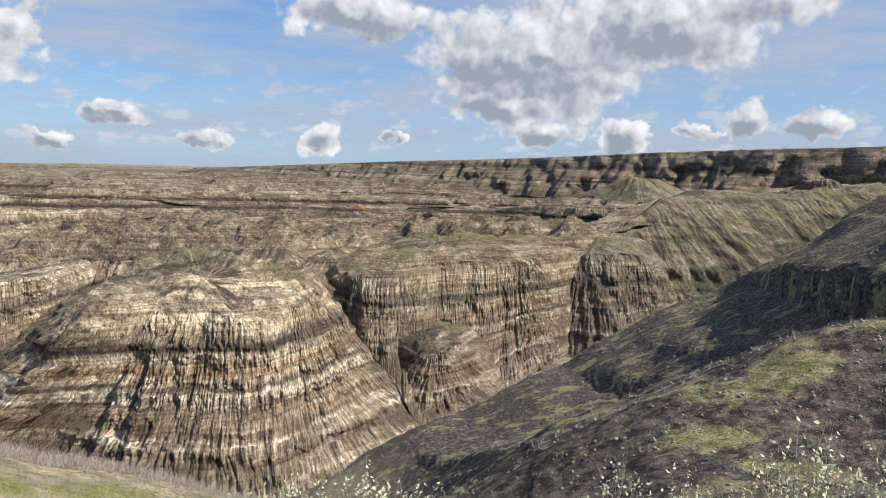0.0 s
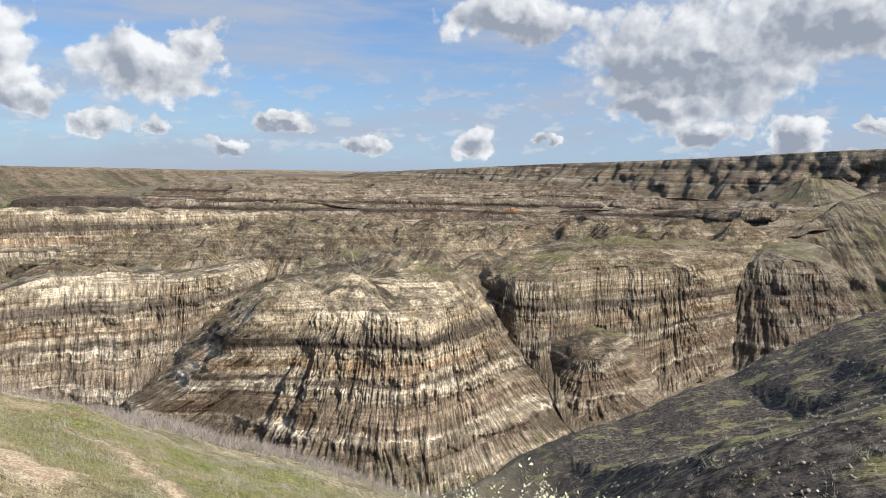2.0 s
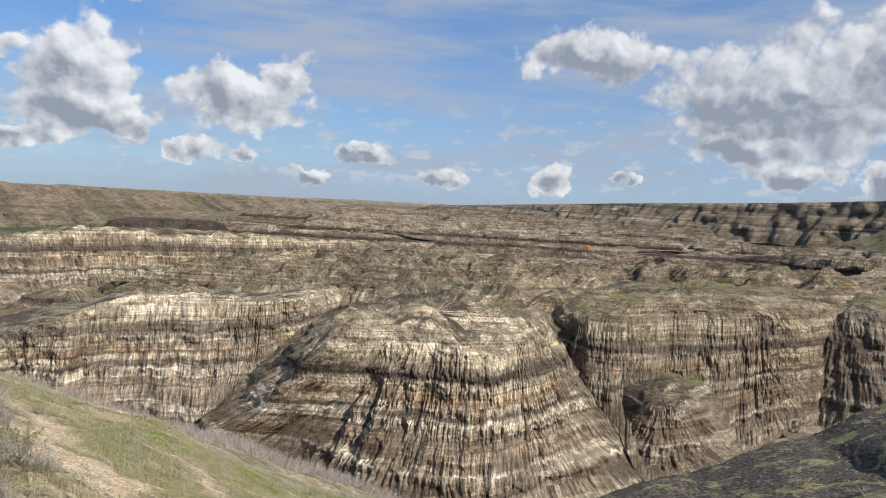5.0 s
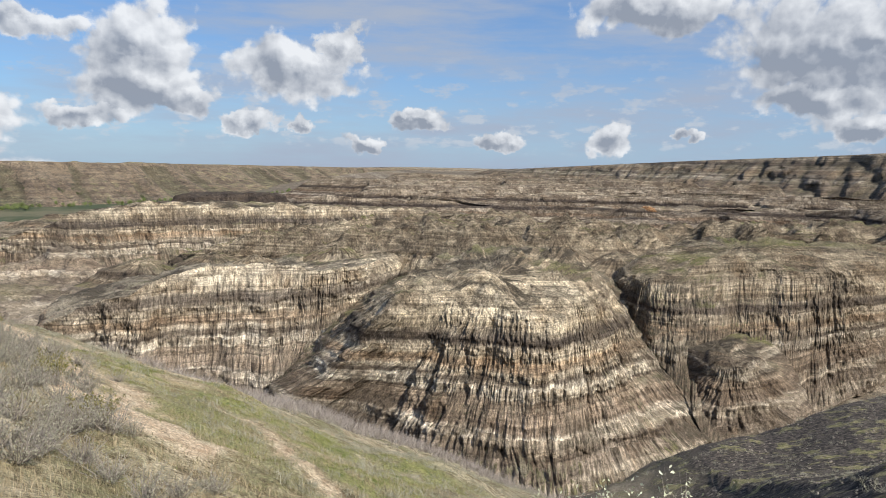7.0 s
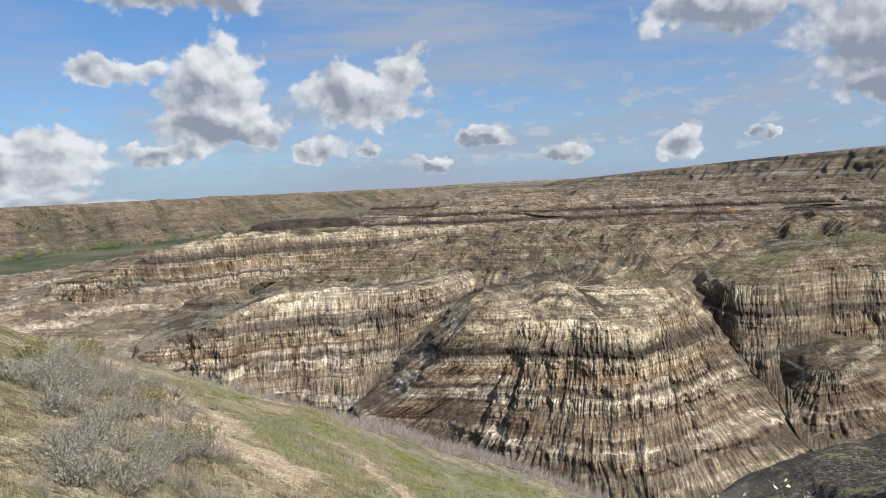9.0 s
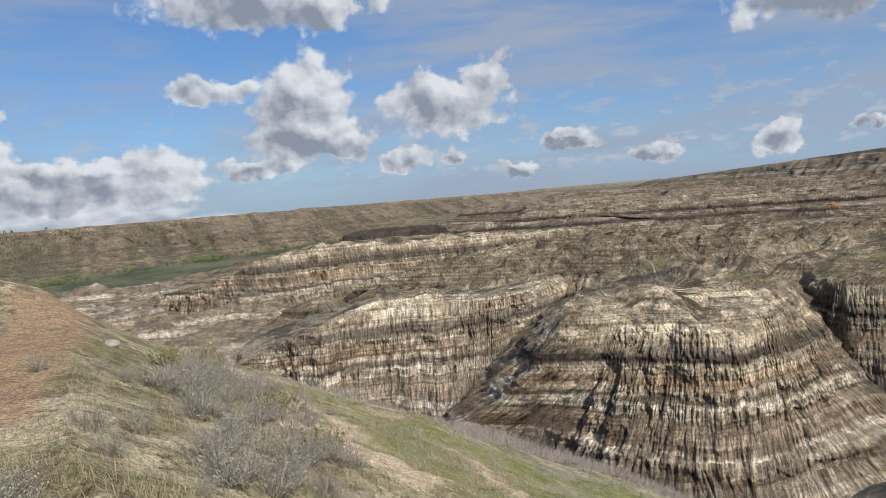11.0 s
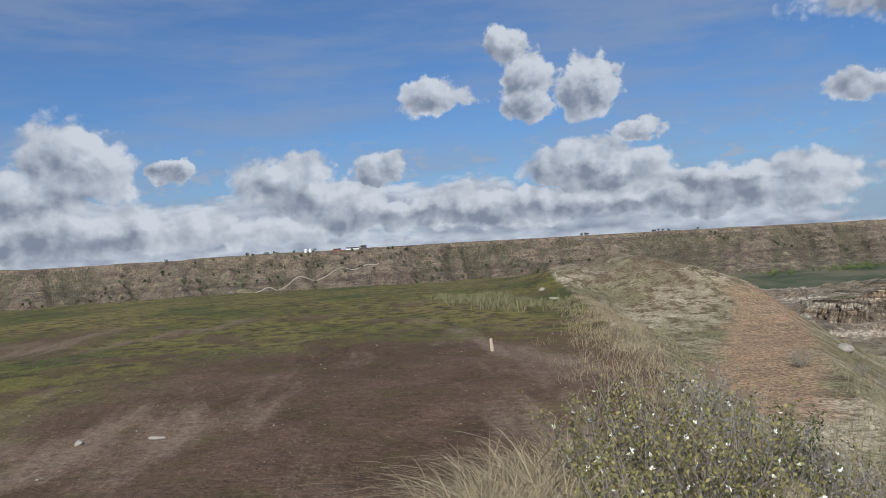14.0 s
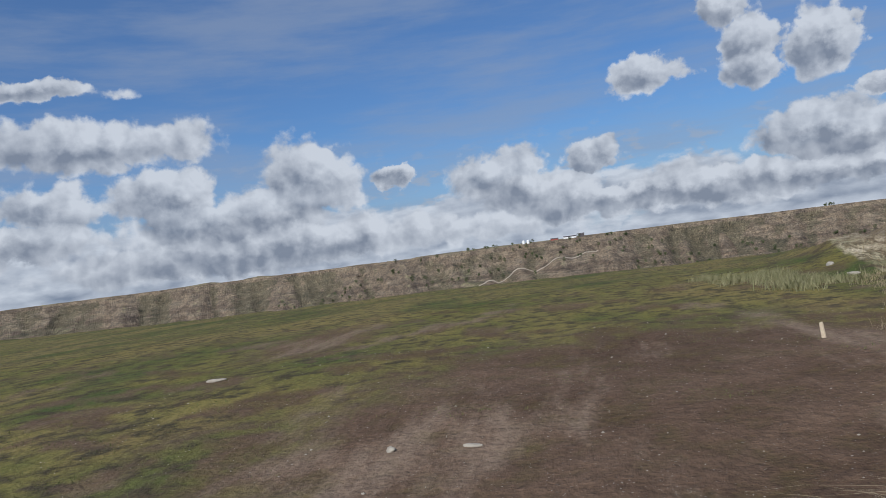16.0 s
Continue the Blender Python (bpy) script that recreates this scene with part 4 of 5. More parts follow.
mesa("shoulder_east", "grassy tan shoulder climbing above dark eroded slopes",
     [(20, 127, -10), (30, 130, -8.6), (38, 142, -6.2), (45, 147, -2.6), (54, 150, -0.9), (70, 146, -0.6), (78, 146, 0.8), (90, 146, 0), (110, 170, 2), (100, 195, 1), (70, 186, -1.6), (54, 170, -2.8), (40, 156, -5.2), (28, 140, -8)],
     [(12, 122, -22), (28, 112, -24), (38, 110, -22), (48, 112, -19), (58, 112, -15), (68, 116, -12), (80, 118, -9), (104, 130, -6), (140, 170, -10), (120, 220, -22), (68, 214, -22), (44, 190, -22), (30, 170, -22), (14, 146, -22)],
     M_DARK, n=620, rows=60, gully=2.2, gully_pitch=10, cap=40, dome=0.5, lump=0.35, shoulder=0.6, centre=(72, 166))
mesa("peak_east", "bare pointed mudstone peak on a hillside",
     [(79, 156, 2.0), (81.5, 154, 2.3), (84, 155, 2.2), (85, 158, 1.8), (82, 160, 1.6), (79, 159, 1.6)],
     [(70, 156, -9), (78, 138, -11), (92, 136, -10), (102, 156, -7), (88, 176, -6), (72, 172, -7)],
     M_MID, n=260, rows=40, gully=1.2, gully_pitch=8, dome=0.4, cap=8)
mesa("knoll_dark", "rounded dark shale knoll below the plateau",
     ring((-13.8, 252, 0.6), (-15, 248, 1.4), (-16.4, 252, 0.4), (-16.4, 266, 0.4), (-15, 270, 1), (-13.6, 264, 0.6)),
     ring((-11.2, 250, -5), (-15, 226, -6), (-18.4, 246, -4), (-18.6, 280, -4), (-14, 288, -4), (-10.8, 272, -5)),
     M_DARK, n=260, rows=40, gully=2.0, gully_pitch=14, dome=0.6, cap=10, pitch=1.8)
mesa("ridge_west", "long banded mudstone ridge above the valley",
     ring((57, 196, -19), (54, 186, -17), (51, 184, -14.2), (48.7, 186, -11.2), (45, 188, -9.6), (42.5, 190, -9.4), (39.3, 192, -10.6), (36.5, 194, -10.4), (33.7, 196, -10), (30, 200, -10.4), (25, 204, -11.4), (20.5, 206, -13.4), (22, 226, -13), (34, 236, -12), (46, 226, -12), (55, 214, -18)),
     ring((61, 200, -32), (55, 170, -28), (50, 160, -26), (47, 158, -25), (44, 160, -25), (41.5, 164, -25), (38.5, 166, -25), (36, 168, -25), (33, 172, -25), (29, 174, -25), (24, 180, -25), (18, 190, -26), (18, 244, -28), (34, 262, -30), (48, 252, -32), (59, 230, -34)),
     M_RIDGE, n=900, rows=70, pitch=1.6, rill=0.7, gully=4.0, gully_pitch=15, lump=0.4, brow=0.4, dome=-1.0)
mesa("cone_orange", "low cone with an orange cap in the canyon",
     ring((7.2, 300, -14.8), (6.6, 298, -14.6), (6.0, 300, -14.8), (6.6, 304, -14.6)),
     ring((9.6, 304, -22), (6.6, 282, -23), (3.8, 304, -22), (6.6, 326, -22)),
     M_OCHRE, n=130, rows=24, pitch=2.0, gully=1.0, gully_pitch=10, cap=4, dome=0.8)


# low banded ridges that fill the canyon behind the bench, as (yaw, distance, half width, half depth, top)
RIDGES = [(14, 180, 24, 5, -21), (7, 190, 24, 5, -21), (0, 185, 24, 5, -20.5), (-7, 195, 24, 6, -20), (22, 222, 30, 6, -18), (13, 235, 30, 6, -19.5), (5, 240, 30, 6, -20), (-3, 245, 30, 6, -19), (-10, 250, 30, 7, -17),
          (26, 290, 34, 7, -16.5), (18, 290, 34, 7, -18), (9, 295, 36, 7, -18.5), (1, 300, 36, 7, -18), (-6, 310, 34, 7, -16), (-13, 300, 34, 8, -14)]
FAR_RIDGES = [(23, 370, 40, 8, -16), (14, 372, 44, 8, -16.5), (5, 375, 44, 8, -16), (-3, 385, 42, 8, -13.5), (19, 450, 50, 9, -14.5), (11, 455, 50, 9, -14.5), (3, 460, 50, 9, -13), (24, 540, 56, 10, -13.5), (16, 545, 56, 10, -12.5), (9, 550, 56, 10, -11.5),
              (20, 640, 64, 11, -12), (13, 650, 64, 11, -11)]
rng = np.random.RandomState(5)
for yaw, d, half_w, half_d, z in RIDGES + FAR_RIDGES:
    cx, cy, _ = polar(yaw, d, 0)
    a = np.linspace(0, 2 * np.pi, 14, endpoint=False)
    wob = 1 + 0.3 * rng.normal(size=14)
    ux, uy = math.cos(radians(yaw)), math.sin(radians(yaw))
    px, py = half_w * np.cos(a) * wob, half_d * np.sin(a) * np.abs(wob)
    rim = [(cx + p * ux - q * uy, cy + p * uy + q * ux, z + 1.6 + 1.8 * rng.normal()) for p, q in zip(px, py)]
    px, py = px * 1.25 + 7 * np.cos(a), py * 1.25 + 12 * np.sin(a)
    foot = [(cx + p * ux - q * uy, cy + p * uy + q * ux, -27) for p, q in zip(px, py)]
    tagged(mesa("banded_ridge", "low banded badland ridge with pale and dark beds", rim, foot, M_MID, n=190, rows=34, pitch=2.4, rill=1.0, gully=2.6, gully_pitch=13, lump=0.5, cap=6, dome=1.2, shoulder=0.2), group="low ridges in the canyon")
# this hill is dark by colour, standing in for cloud shadow
mesa("hill_dark", "hill standing above the valley floor, coloured dark for cloud shadow",
     ring((42.6, 392, -17.6), (41.6, 385, -17.4), (38, 388, -16.4), (34.8, 396, -17.4), (36, 425, -17), (41, 420, -17.2)),
     ring((45.6, 388, -36), (42, 362, -34), (38, 362, -34), (32, 395, -32), (36, 450, -32), (43.5, 440, -34)),
     M_CLOUD_SHADED, n=260, rows=36, pitch=2, rill=0.6, gully=2.5, gully_pitch=14, lump=0.5)
BROW = [(-75, 330, 10), (-50, 320, 16), (-36, 330, 17), (-22, 400, 17), (-13.7, 470, 15.5), (-5, 580, 12.5), (3.75, 720, 9), (11, 900, 3), (17.8, 1150, -6), (16, 1600, -6), (0, 2200, 10), (-40, 2400, 16), (-75, 1500, 14)]
TOE = [(-75, 240, -24), (-50, 235, -24), (-34, 245, -24), (-20, 300, -25), (-11, 360, -25), (-2, 440, -25), (7.5, 560, -26), (14.5, 720, -27), (22, 1020, -30), (19, 1700, -30), (0, 2300, -20), (-42, 2500, -20), (-80, 1500, -20)]
mesa("plateau_north", "grassy prairie plateau with gullied badland slopes", [polar(*p) for p in BROW], [polar(*p) for p in TOE], M_FAR,
     n=1300, rows=56, pitch=7.0, rill=3.0, gully=11, gully_pitch=42, sharp=1.2, drift=0.8, lump=1.2, hollow=0.45, dome=1.0, cap=12, brow=0.35, shoulder=0.15, category="plateau")
WEST = dict(rows=48, pitch=16.0, rill=6, gully=58, gully_pitch=125, sharp=1.0, lump=2.0, hollow=0.5, beds=False, dome=1.0, cap=12, brow=0.12, shoulder=0.1, category="plateau")
BROW = [(160, 1500, -12), (134, 1500, -11), (116, 1300, -9.5), (99, 1060, -8), (84, 1120, -7), (77, 1330, -9), (73, 1800, -14), (80, 2600, -40), (90, 4700, -70), (125, 4700, -70), (150, 3300, -60)]
TOE = [(162, 1240, -74), (135, 1220, -74), (116, 1020, -74), (98, 800, -74), (83, 850, -74), (74, 1120, -74), (69, 1800, -74), (74, 2600, -74), (88, 4750, -74), (127, 4750, -74), (155, 3000, -74)]
mesa("plateau_southwest", "far prairie plateau edge with brushy gullied slopes", [polar(*p) for p in BROW], [polar(*p) for p in TOE], M_WEST, n=800, centre=polar(112, 2600, 0)[:2], **WEST)
BROW = [(90, 1500, -12), (82, 1190, -8), (72, 1180, -7), (60, 1300, -9.5), (48, 1500, -11), (38, 2000, -15), (26, 2700, -21), (19, 3200, -26), (19, 4600, -60), (55, 4700, -70), (85, 4500, -70)]
TOE = [(92, 1260, -74), (82, 930, -74), (72, 930, -74), (60, 1030, -74), (46, 1200, -74), (34, 1640, -74), (24, 2450, -74), (14, 3000, -74), (14, 4700, -74), (55, 4750, -74), (90, 4600, -74)]
mesa("plateau_west", "far prairie plateau edge with pale gullied slopes", [polar(*p) for p in BROW], [polar(*p) for p in TOE], M_WEST, n=1000, centre=polar(52, 3200, 0)[:2], **WEST)
# ---- small meshes ----
def tri_mesh(name, verts, tris, mat, soft=False):
    me = bpy.data.meshes.new(name)
    me.vertices.add(len(verts))
    me.vertices.foreach_set("co", np.asarray(verts, np.float32).ravel())
    tris = np.asarray(tris, np.int32)
    me.loops.add(tris.size)
    me.loops.foreach_set("vertex_index", tris.ravel())
    me.polygons.add(len(tris))
    me.polygons.foreach_set("loop_start", np.arange(0, tris.size, 3, dtype=np.int32))
    me.polygons.foreach_set("loop_total", np.full(len(tris), 3, dtype=np.int32))
    me.update(calc_edges=True)
    if soft:
        me.polygons.foreach_set("use_smooth", np.ones(len(tris), dtype=bool))
    me.materials.append(mat)
    return me


def blades(rng, roots, height, lean, width, segs=2):
    """Grass blades from roots (n x 3): tapered, bent strips. Returns verts and tris."""
    n = len(roots)
    a = rng.uniform(0, 2 * np.pi, n)
    hh = height * rng.uniform(0.5, 1.25, n)
    ll = lean * hh * rng.uniform(0.1, 1.3, n)
    face = rng.uniform(0, 2 * np.pi, n)
    side = np.stack([np.cos(face), np.sin(face), 0 * a], 1) * (width * rng.uniform(0.6, 1.3, n))[:, None]
    rows = []
    for k in range(segs):
        f = k / segs
        p = roots + np.stack([np.cos(a) * ll * f ** 2, np.sin(a) * ll * f ** 2, hh * f - 0.35 * ll * f ** 3], 1)
        rows += [p - side * (1 - f * 0.6), p + side * (1 - f * 0.6)]
    tip = roots + np.stack([np.cos(a) * ll, np.sin(a) * ll, hh - 0.35 * ll], 1)
    verts = np.stack(rows + [tip], 1).reshape(-1, 3)
    m = 2 * segs + 1
    pattern = []
    for k in range(segs - 1):
        b = 2 * k
        pattern += [(b, b + 1, b + 3), (b, b + 3, b + 2)]
    pattern.append((m - 3, m - 2, m - 1))
    tris = (np.array(pattern)[None] + (np.arange(n) * m)[:, None, None]).reshape(-1, 3)
    return verts, tris


def tubes(lines, radius, sides=3):
    """Thin tapered stems along lines (n x k x 3)."""
    lines = np.asarray(lines, float)
    n, k, _ = lines.shape
    a = np.arange(sides) * 2 * np.pi / sides
    taper = np.linspace(1, 0.25, k)
    r = np.broadcast_to(np.asarray(radius, float).reshape(-1, 1), (n, k)) * taper[None]
    ring = np.stack([np.cos(a), np.sin(a), 0 * a], 1)
    v = lines[:, :, None, :] + r[:, :, None, None] * ring[None, None]
    base = np.arange(n)[:, None, None, None] * (k * sides)
    i = np.arange(k - 1)[None, :, None, None] * sides
    j = np.arange(sides)[None, None, :, None]
    j2 = (j + 1) % sides
    q = base + i
    tris = np.concatenate([np.concatenate([q + j, q + j2, q + sides + j2], -1).reshape(-1, 3), np.concatenate([q + j, q + sides + j2, q + sides + j], -1).reshape(-1, 3)])
    return v.reshape(-1, 3), tris


def leaf_soup(rng, at, length, width):
    """Small folded leaves at points (n x 3), each of two faces that meet along the midrib."""
    n = len(at)
    d = rng.normal(size=(n, 3)) + (0, 0, 0.5)
    d /= np.linalg.norm(d, axis=1)[:, None]
    s = np.cross(d, rng.normal(size=(n, 3)))
    s /= np.linalg.norm(s, axis=1)[:, None]
    up = np.cross(d, s)
    ln, wd = (length * rng.uniform(0.6, 1.3, n))[:, None], (width * rng.uniform(0.7, 1.2, n))[:, None]
    mid = at + d * ln * 0.5
    v = np.stack([at, mid + s * wd + up * wd * 0.5, at + d * ln, mid - s * wd + up * wd * 0.5], 1).reshape(-1, 3)
    t = (np.array([(0, 1, 2), (0, 2, 3)])[None] + (np.arange(n) * 4)[:, None, None]).reshape(-1, 3)
    return v, t


def twig_lines(rng, n, height, spread, knots=4, upright=0.5):
    """Stems that rise from one root and fan out."""
    a = rng.uniform(0, 2 * np.pi, n)
    h = height * rng.uniform(0.45, 1.05, n)
    out = spread * np.sqrt(rng.uniform(0, 1, n))
    f = np.linspace(0, 1, knots)[None]
    x = np.cos(a)[:, None] * out[:, None] * f ** upright
    y = np.sin(a)[:, None] * out[:, None] * f ** upright
    z = h[:, None] * f
    wig = 0.05 * height * rng.normal(size=(3, n, knots)) * f[None]
    return np.stack([x * 1.0 + wig[0], y + wig[1], z + 0.4 * wig[2]], -1)


def plain(name, a, b, rough=0.8, spread=0.5, scale=9.0, through_light=0.0, island=True):
    """A small-thing material between two colours, varied from piece to piece and by a fine grain."""
    mat, nt, bsdf = material(name)
    geo = node(nt, "NewGeometry")
    grain = noise_tex(nt, geo.outputs["Position"], scale, 4, 0.6)
    pick = geo.outputs["Random Per Island"] if island else grain
    f = maths(nt, "ADD", maths(nt, "MULTIPLY", pick, 1 - spread), maths(nt, "MULTIPLY", grain, spread))
    col = mix(nt, f, a, b)
    wire(nt, col, bsdf.inputs["Base Color"])
    bsdf.inputs["Roughness"].default_value = rough
    bsdf.inputs["Specular IOR Level"].default_value = 0.25
    bump(nt, bsdf, grain, 0.4, 0.02)
    return mat


M_STRAW = plain("straw", (0.5, 0.415, 0.26), (0.2, 0.15, 0.085), spread=0.3)
M_BLADE = plain("green_blade", (0.12, 0.12, 0.052), (0.38, 0.33, 0.21), spread=0.3)
M_FRESH = plain("fresh_grass", (0.12, 0.15, 0.035), (0.3, 0.29, 0.1))
M_DUN = plain("dun_grass", (0.16, 0.115, 0.055), (0.28, 0.22, 0.12))
M_LAWN = plain("short_grass", (0.06, 0.085, 0.02), (0.14, 0.125, 0.042))
M_TWIG = plain("grey_twig", (0.12, 0.1, 0.085), (0.44, 0.385, 0.33), spread=0.25)
M_SILVER = plain("silver_leaf", (0.38, 0.4, 0.25), (0.66, 0.65, 0.47))
M_LEAF = plain("yellow_green_leaf", (0.09, 0.095, 0.03), (0.33, 0.28, 0.1), spread=0.25)
M_DEEPGRASS = plain("moss_green", (0.1, 0.11, 0.04), (0.3, 0.27, 0.15))
M_DEEP = plain("deep_green_leaf", (0.035, 0.06, 0.02), (0.11, 0.12, 0.04))
M_FLOWER = plain("white_flower", (0.75, 0.72, 0.6), (0.85, 0.83, 0.75))
M_SAGE = plain("sage_leaf", (0.16, 0.155, 0.105), (0.44, 0.41, 0.31))
M_SHRUB = plain("dark_brush", (0.035, 0.04, 0.02), (0.11, 0.105, 0.06))
M_STONE = plain("pale_stone", (0.22, 0.19, 0.15), (0.42, 0.38, 0.31), island=False, scale=14)
M_WOOD = plain("weathered_wood", (0.42, 0.33, 0.22), (0.62, 0.52, 0.38), island=False, scale=30)


def height_at(x, y):
    return ground_height(np.atleast_1d(np.asarray(x, float)), np.atleast_1d(np.asarray(y, float)))


def part(name, me, parent, label=""):
    ob = new(name, me)
    ob.parent = parent
    if label:
        ob["label"] = label
    return ob


# ---- stones and the stake ----
def stone(name, label, x, y, size, seed, sink=0.25):
    bm = bmesh.new()
    bmesh.ops.create_icosphere(bm, subdivisions=3, radius=1.0)
    for v in bm.verts:
        n = noise.noise(v.co * 1.3 + Vector((seed * 7.1, seed, 0))) * 0.35 + noise.noise(v.co * 4 + Vector((seed, 3, 0))) * 0.1
        v.co = Vector((v.co.x * size[0], v.co.y * size[1], v.co.z * size[2])) * (1 + n)
    me = bpy.data.meshes.new(name)
    bm.to_mesh(me)
    bm.free()
    me.polygons.foreach_set("use_smooth", [True] * len(me.polygons))
    me.materials.append(M_STONE)
    ob = tagged(new(name, me), label, "stone")
    ob.matrix_world = pose(x, y, height_at(x, y)[0] + size[2] * (0.6 - sink), 0, 0, seed * 37)
    return ob


stone("stone", "rounded whitish stone lying on bare dirt", -10.5, -4.1, (0.045, 0.038, 0.032), 1)
stone("flat_stone", "thin flat pale stone lying on bare dirt", -10.45, -3.35, (0.095, 0.035, 0.016), 2)
stone("flat_stone", "broad flat pale stone among dry grass", -15.9, -8.6, (0.16, 0.08, 0.035), 3)
stone("boulder", "pale rounded boulder beside the dirt path", -18.6, 9.9, (0.24, 0.19, 0.13), 4)
stone("boulder", "half-buried pale rock on the bank edge", -25.6, 4.6, (0.14, 0.1, 0.08), 5)
stone("flat_stone", "flat pale rock slab on the bank edge", -22.8, 4.2, (0.16, 0.1, 0.05), 6)

bm = bmesh.new()
bmesh.ops.create_cone(bm, cap_ends=True, segments=8, radius1=0.034, radius2=0.028, depth=0.24)
for v in bm.verts:
    v.co += Vector((0.02 * v.co.z + 0.006 * math.sin(v.co.z * 30 + v.co.x * 80), 0.004 * math.cos(v.co.z * 40), 0.012 * math.sin(v.co.x * 90) if v.co.z > 0 else 0))
bmesh.ops.bevel(bm, geom=[e for e in bm.edges if all(v.co.z > 0.08 for v in e.verts)], offset=0.006, segments=2, affect="EDGES")
me = bpy.data.meshes.new("wooden_stake")
bm.to_mesh(me)
bm.free()
me.materials.append(M_WOOD)
stake = tagged(new("wooden_stake", me), "short weathered wooden stake standing in bare dirt", "stake")
stake.matrix_world = pose(-14.3, 0.75, height_at(-14.3, 0.75)[0] + 0.08, 4, -3, 20)

# ---- grass ----
rng = np.random.RandomState(21)


def scatter(n, x0, x1, y0, y1):
    return rng.uniform(x0, x1, n), rng.uniform(y0, y1, n)


def tufts(name, label, x, y, per, spread, height, lean, width, mat, segs=2):
    z = height_at(x, y)
    k = len(x)
    roots = np.repeat(np.stack([x, y, z - 0.02], 1), per, 0)
    roots[:, :2] += rng.normal(scale=spread, size=(k * per, 2))
    roots[:, 2] = height_at(roots[:, 0], roots[:, 1]) - 0.02
    v, t = blades(rng, full_size(roots), height, lean, width, segs)
    return tagged(new(name, tri_mesh(name, v, t, mat)), label, "grass", kind="stuff")


x, y = scatter(24000, -34, 3, -1, 20)
cd, _, cs = along(x, y, CREST)
bd, _, bs = along(x, y, BANK)
pd, _, _ = along(x, y, PATH)
near = np.hypot(x + 1, y)
keep = (bs < 0) & (pd > 1.15) & (near > 2.2) & (rng.uniform(size=len(x)) < np.clip(11 / near, 0.12, 1.0)) & (cd < 17) & (scar_at(x, y) < 0.45)
x, y = x[keep], y[keep]
dry = fbm(x / 2.5, y / 2.5, 13.0) + 0.4 * rng.normal(size=len(x)) > -0.1
far = x < -15
tufts("dry_grass", "dry straw-coloured bunch grass on the slope", x[dry & ~far], y[dry & ~far], 12, 0.12, 0.19, 1.2, 0.0027, M_STRAW)
tufts("grass", "green and tan prairie grass on the slope", x[~dry & ~far], y[~dry & ~far], 12, 0.12, 0.17, 1.0, 0.003, M_BLADE)
sx, sy = scatter(15000, -26, -4, 7, 24)
cd, _, cs = along(sx, sy, CREST)
patch = fbm(sx / 1.2, sy / 1.2, 41.0)
keep = (cs < 0) & (cd > 3) & (scar_at(sx, sy) < 0.4) & (patch > -0.15)
sx, sy, patch = sx[keep], sy[keep], patch[keep]
mossy = moss_at(sx, sy) + 0.3 * rng.normal(size=len(sx)) > 0.55
pale = ~mossy & (patch + 0.3 * rng.normal(size=len(sx)) > 0.2)
tufts("spur_grass", "pale dry grass over the grassy spur", sx[pale], sy[pale], 6, 0.14, 0.13, 1.1, 0.009, M_STRAW)
tufts("spur_grass", "green and tan grass over the grassy spur", sx[~pale & ~mossy], sy[~pale & ~mossy], 5, 0.16, 0.12, 1.1, 0.009, M_BLADE)
tufts("spur_grass", "fresh green grass below the trail", sx[mossy], sy[mossy], 6, 0.14, 0.08, 1.1, 0.01, M_FRESH)
tufts("mound_grass", "short dry grass on the mound and far bank", x[far], y[far], 6, 0.12, 0.09, 1.0, 0.006, M_DUN)
x, y = scatter(20000, -30, -4, -20, 5)
bd, _, bs = along(x, y, BANK)
d = np.hypot(x + 4, y + 2)
bare = (np.hypot((x + 11.0) / 1.25, y + 0.9) < 4.2) | (np.abs(y + 3.6 - 0.35 * (x + 9)) < 1.0) & (x > -13)
patchy = fbm(x / 1.4, y / 1.4, 17.0) > np.where(bare, 0.55, -0.15)
keep = (bs > 0) & (d > 2.5) & patchy & (rng.uniform(size=len(x)) < np.clip(9 / d, 0.1, 1))
tufts("short_grass", "short green and brown grass on the flat", x[keep], y[keep], 7, 0.1, 0.055, 1.0, 0.0045, M_LAWN)
for cx, cy, count, wide in ((-24.6, 2.0, 60, 0.35), (-23.2, 2.9, 70, 0.4), (-22.0, 3.3, 40, 0.3), (-25.6, 3.0, 50, 0.35), (-26.4, 1.6, 30, 0.3), (-21.2, 2.4, 30, 0.25)):
    x, y = cx + rng.normal(scale=1.5 * wide, size=count), cy + rng.normal(scale=wide, size=count)
    tufts("tall_grass", "taller light green grass clump at the bank edge", x, y, 14, 0.13, 0.24, 0.9, 0.008, M_DEEPGRASS)
s_ = rng.uniform(0, 1, 420) ** 1.4
bx, by = -7 - 15 * s_, 0.9 + 3.6 * s_
tufts("bank_grass", "drooping dry grass fringe along the dirt bank", bx + rng.normal(scale=0.4, size=420), by + 0.3 + rng.normal(scale=0.45, size=420), 26, 0.12, 0.2, 1.5, 0.0024, M_STRAW, 3)


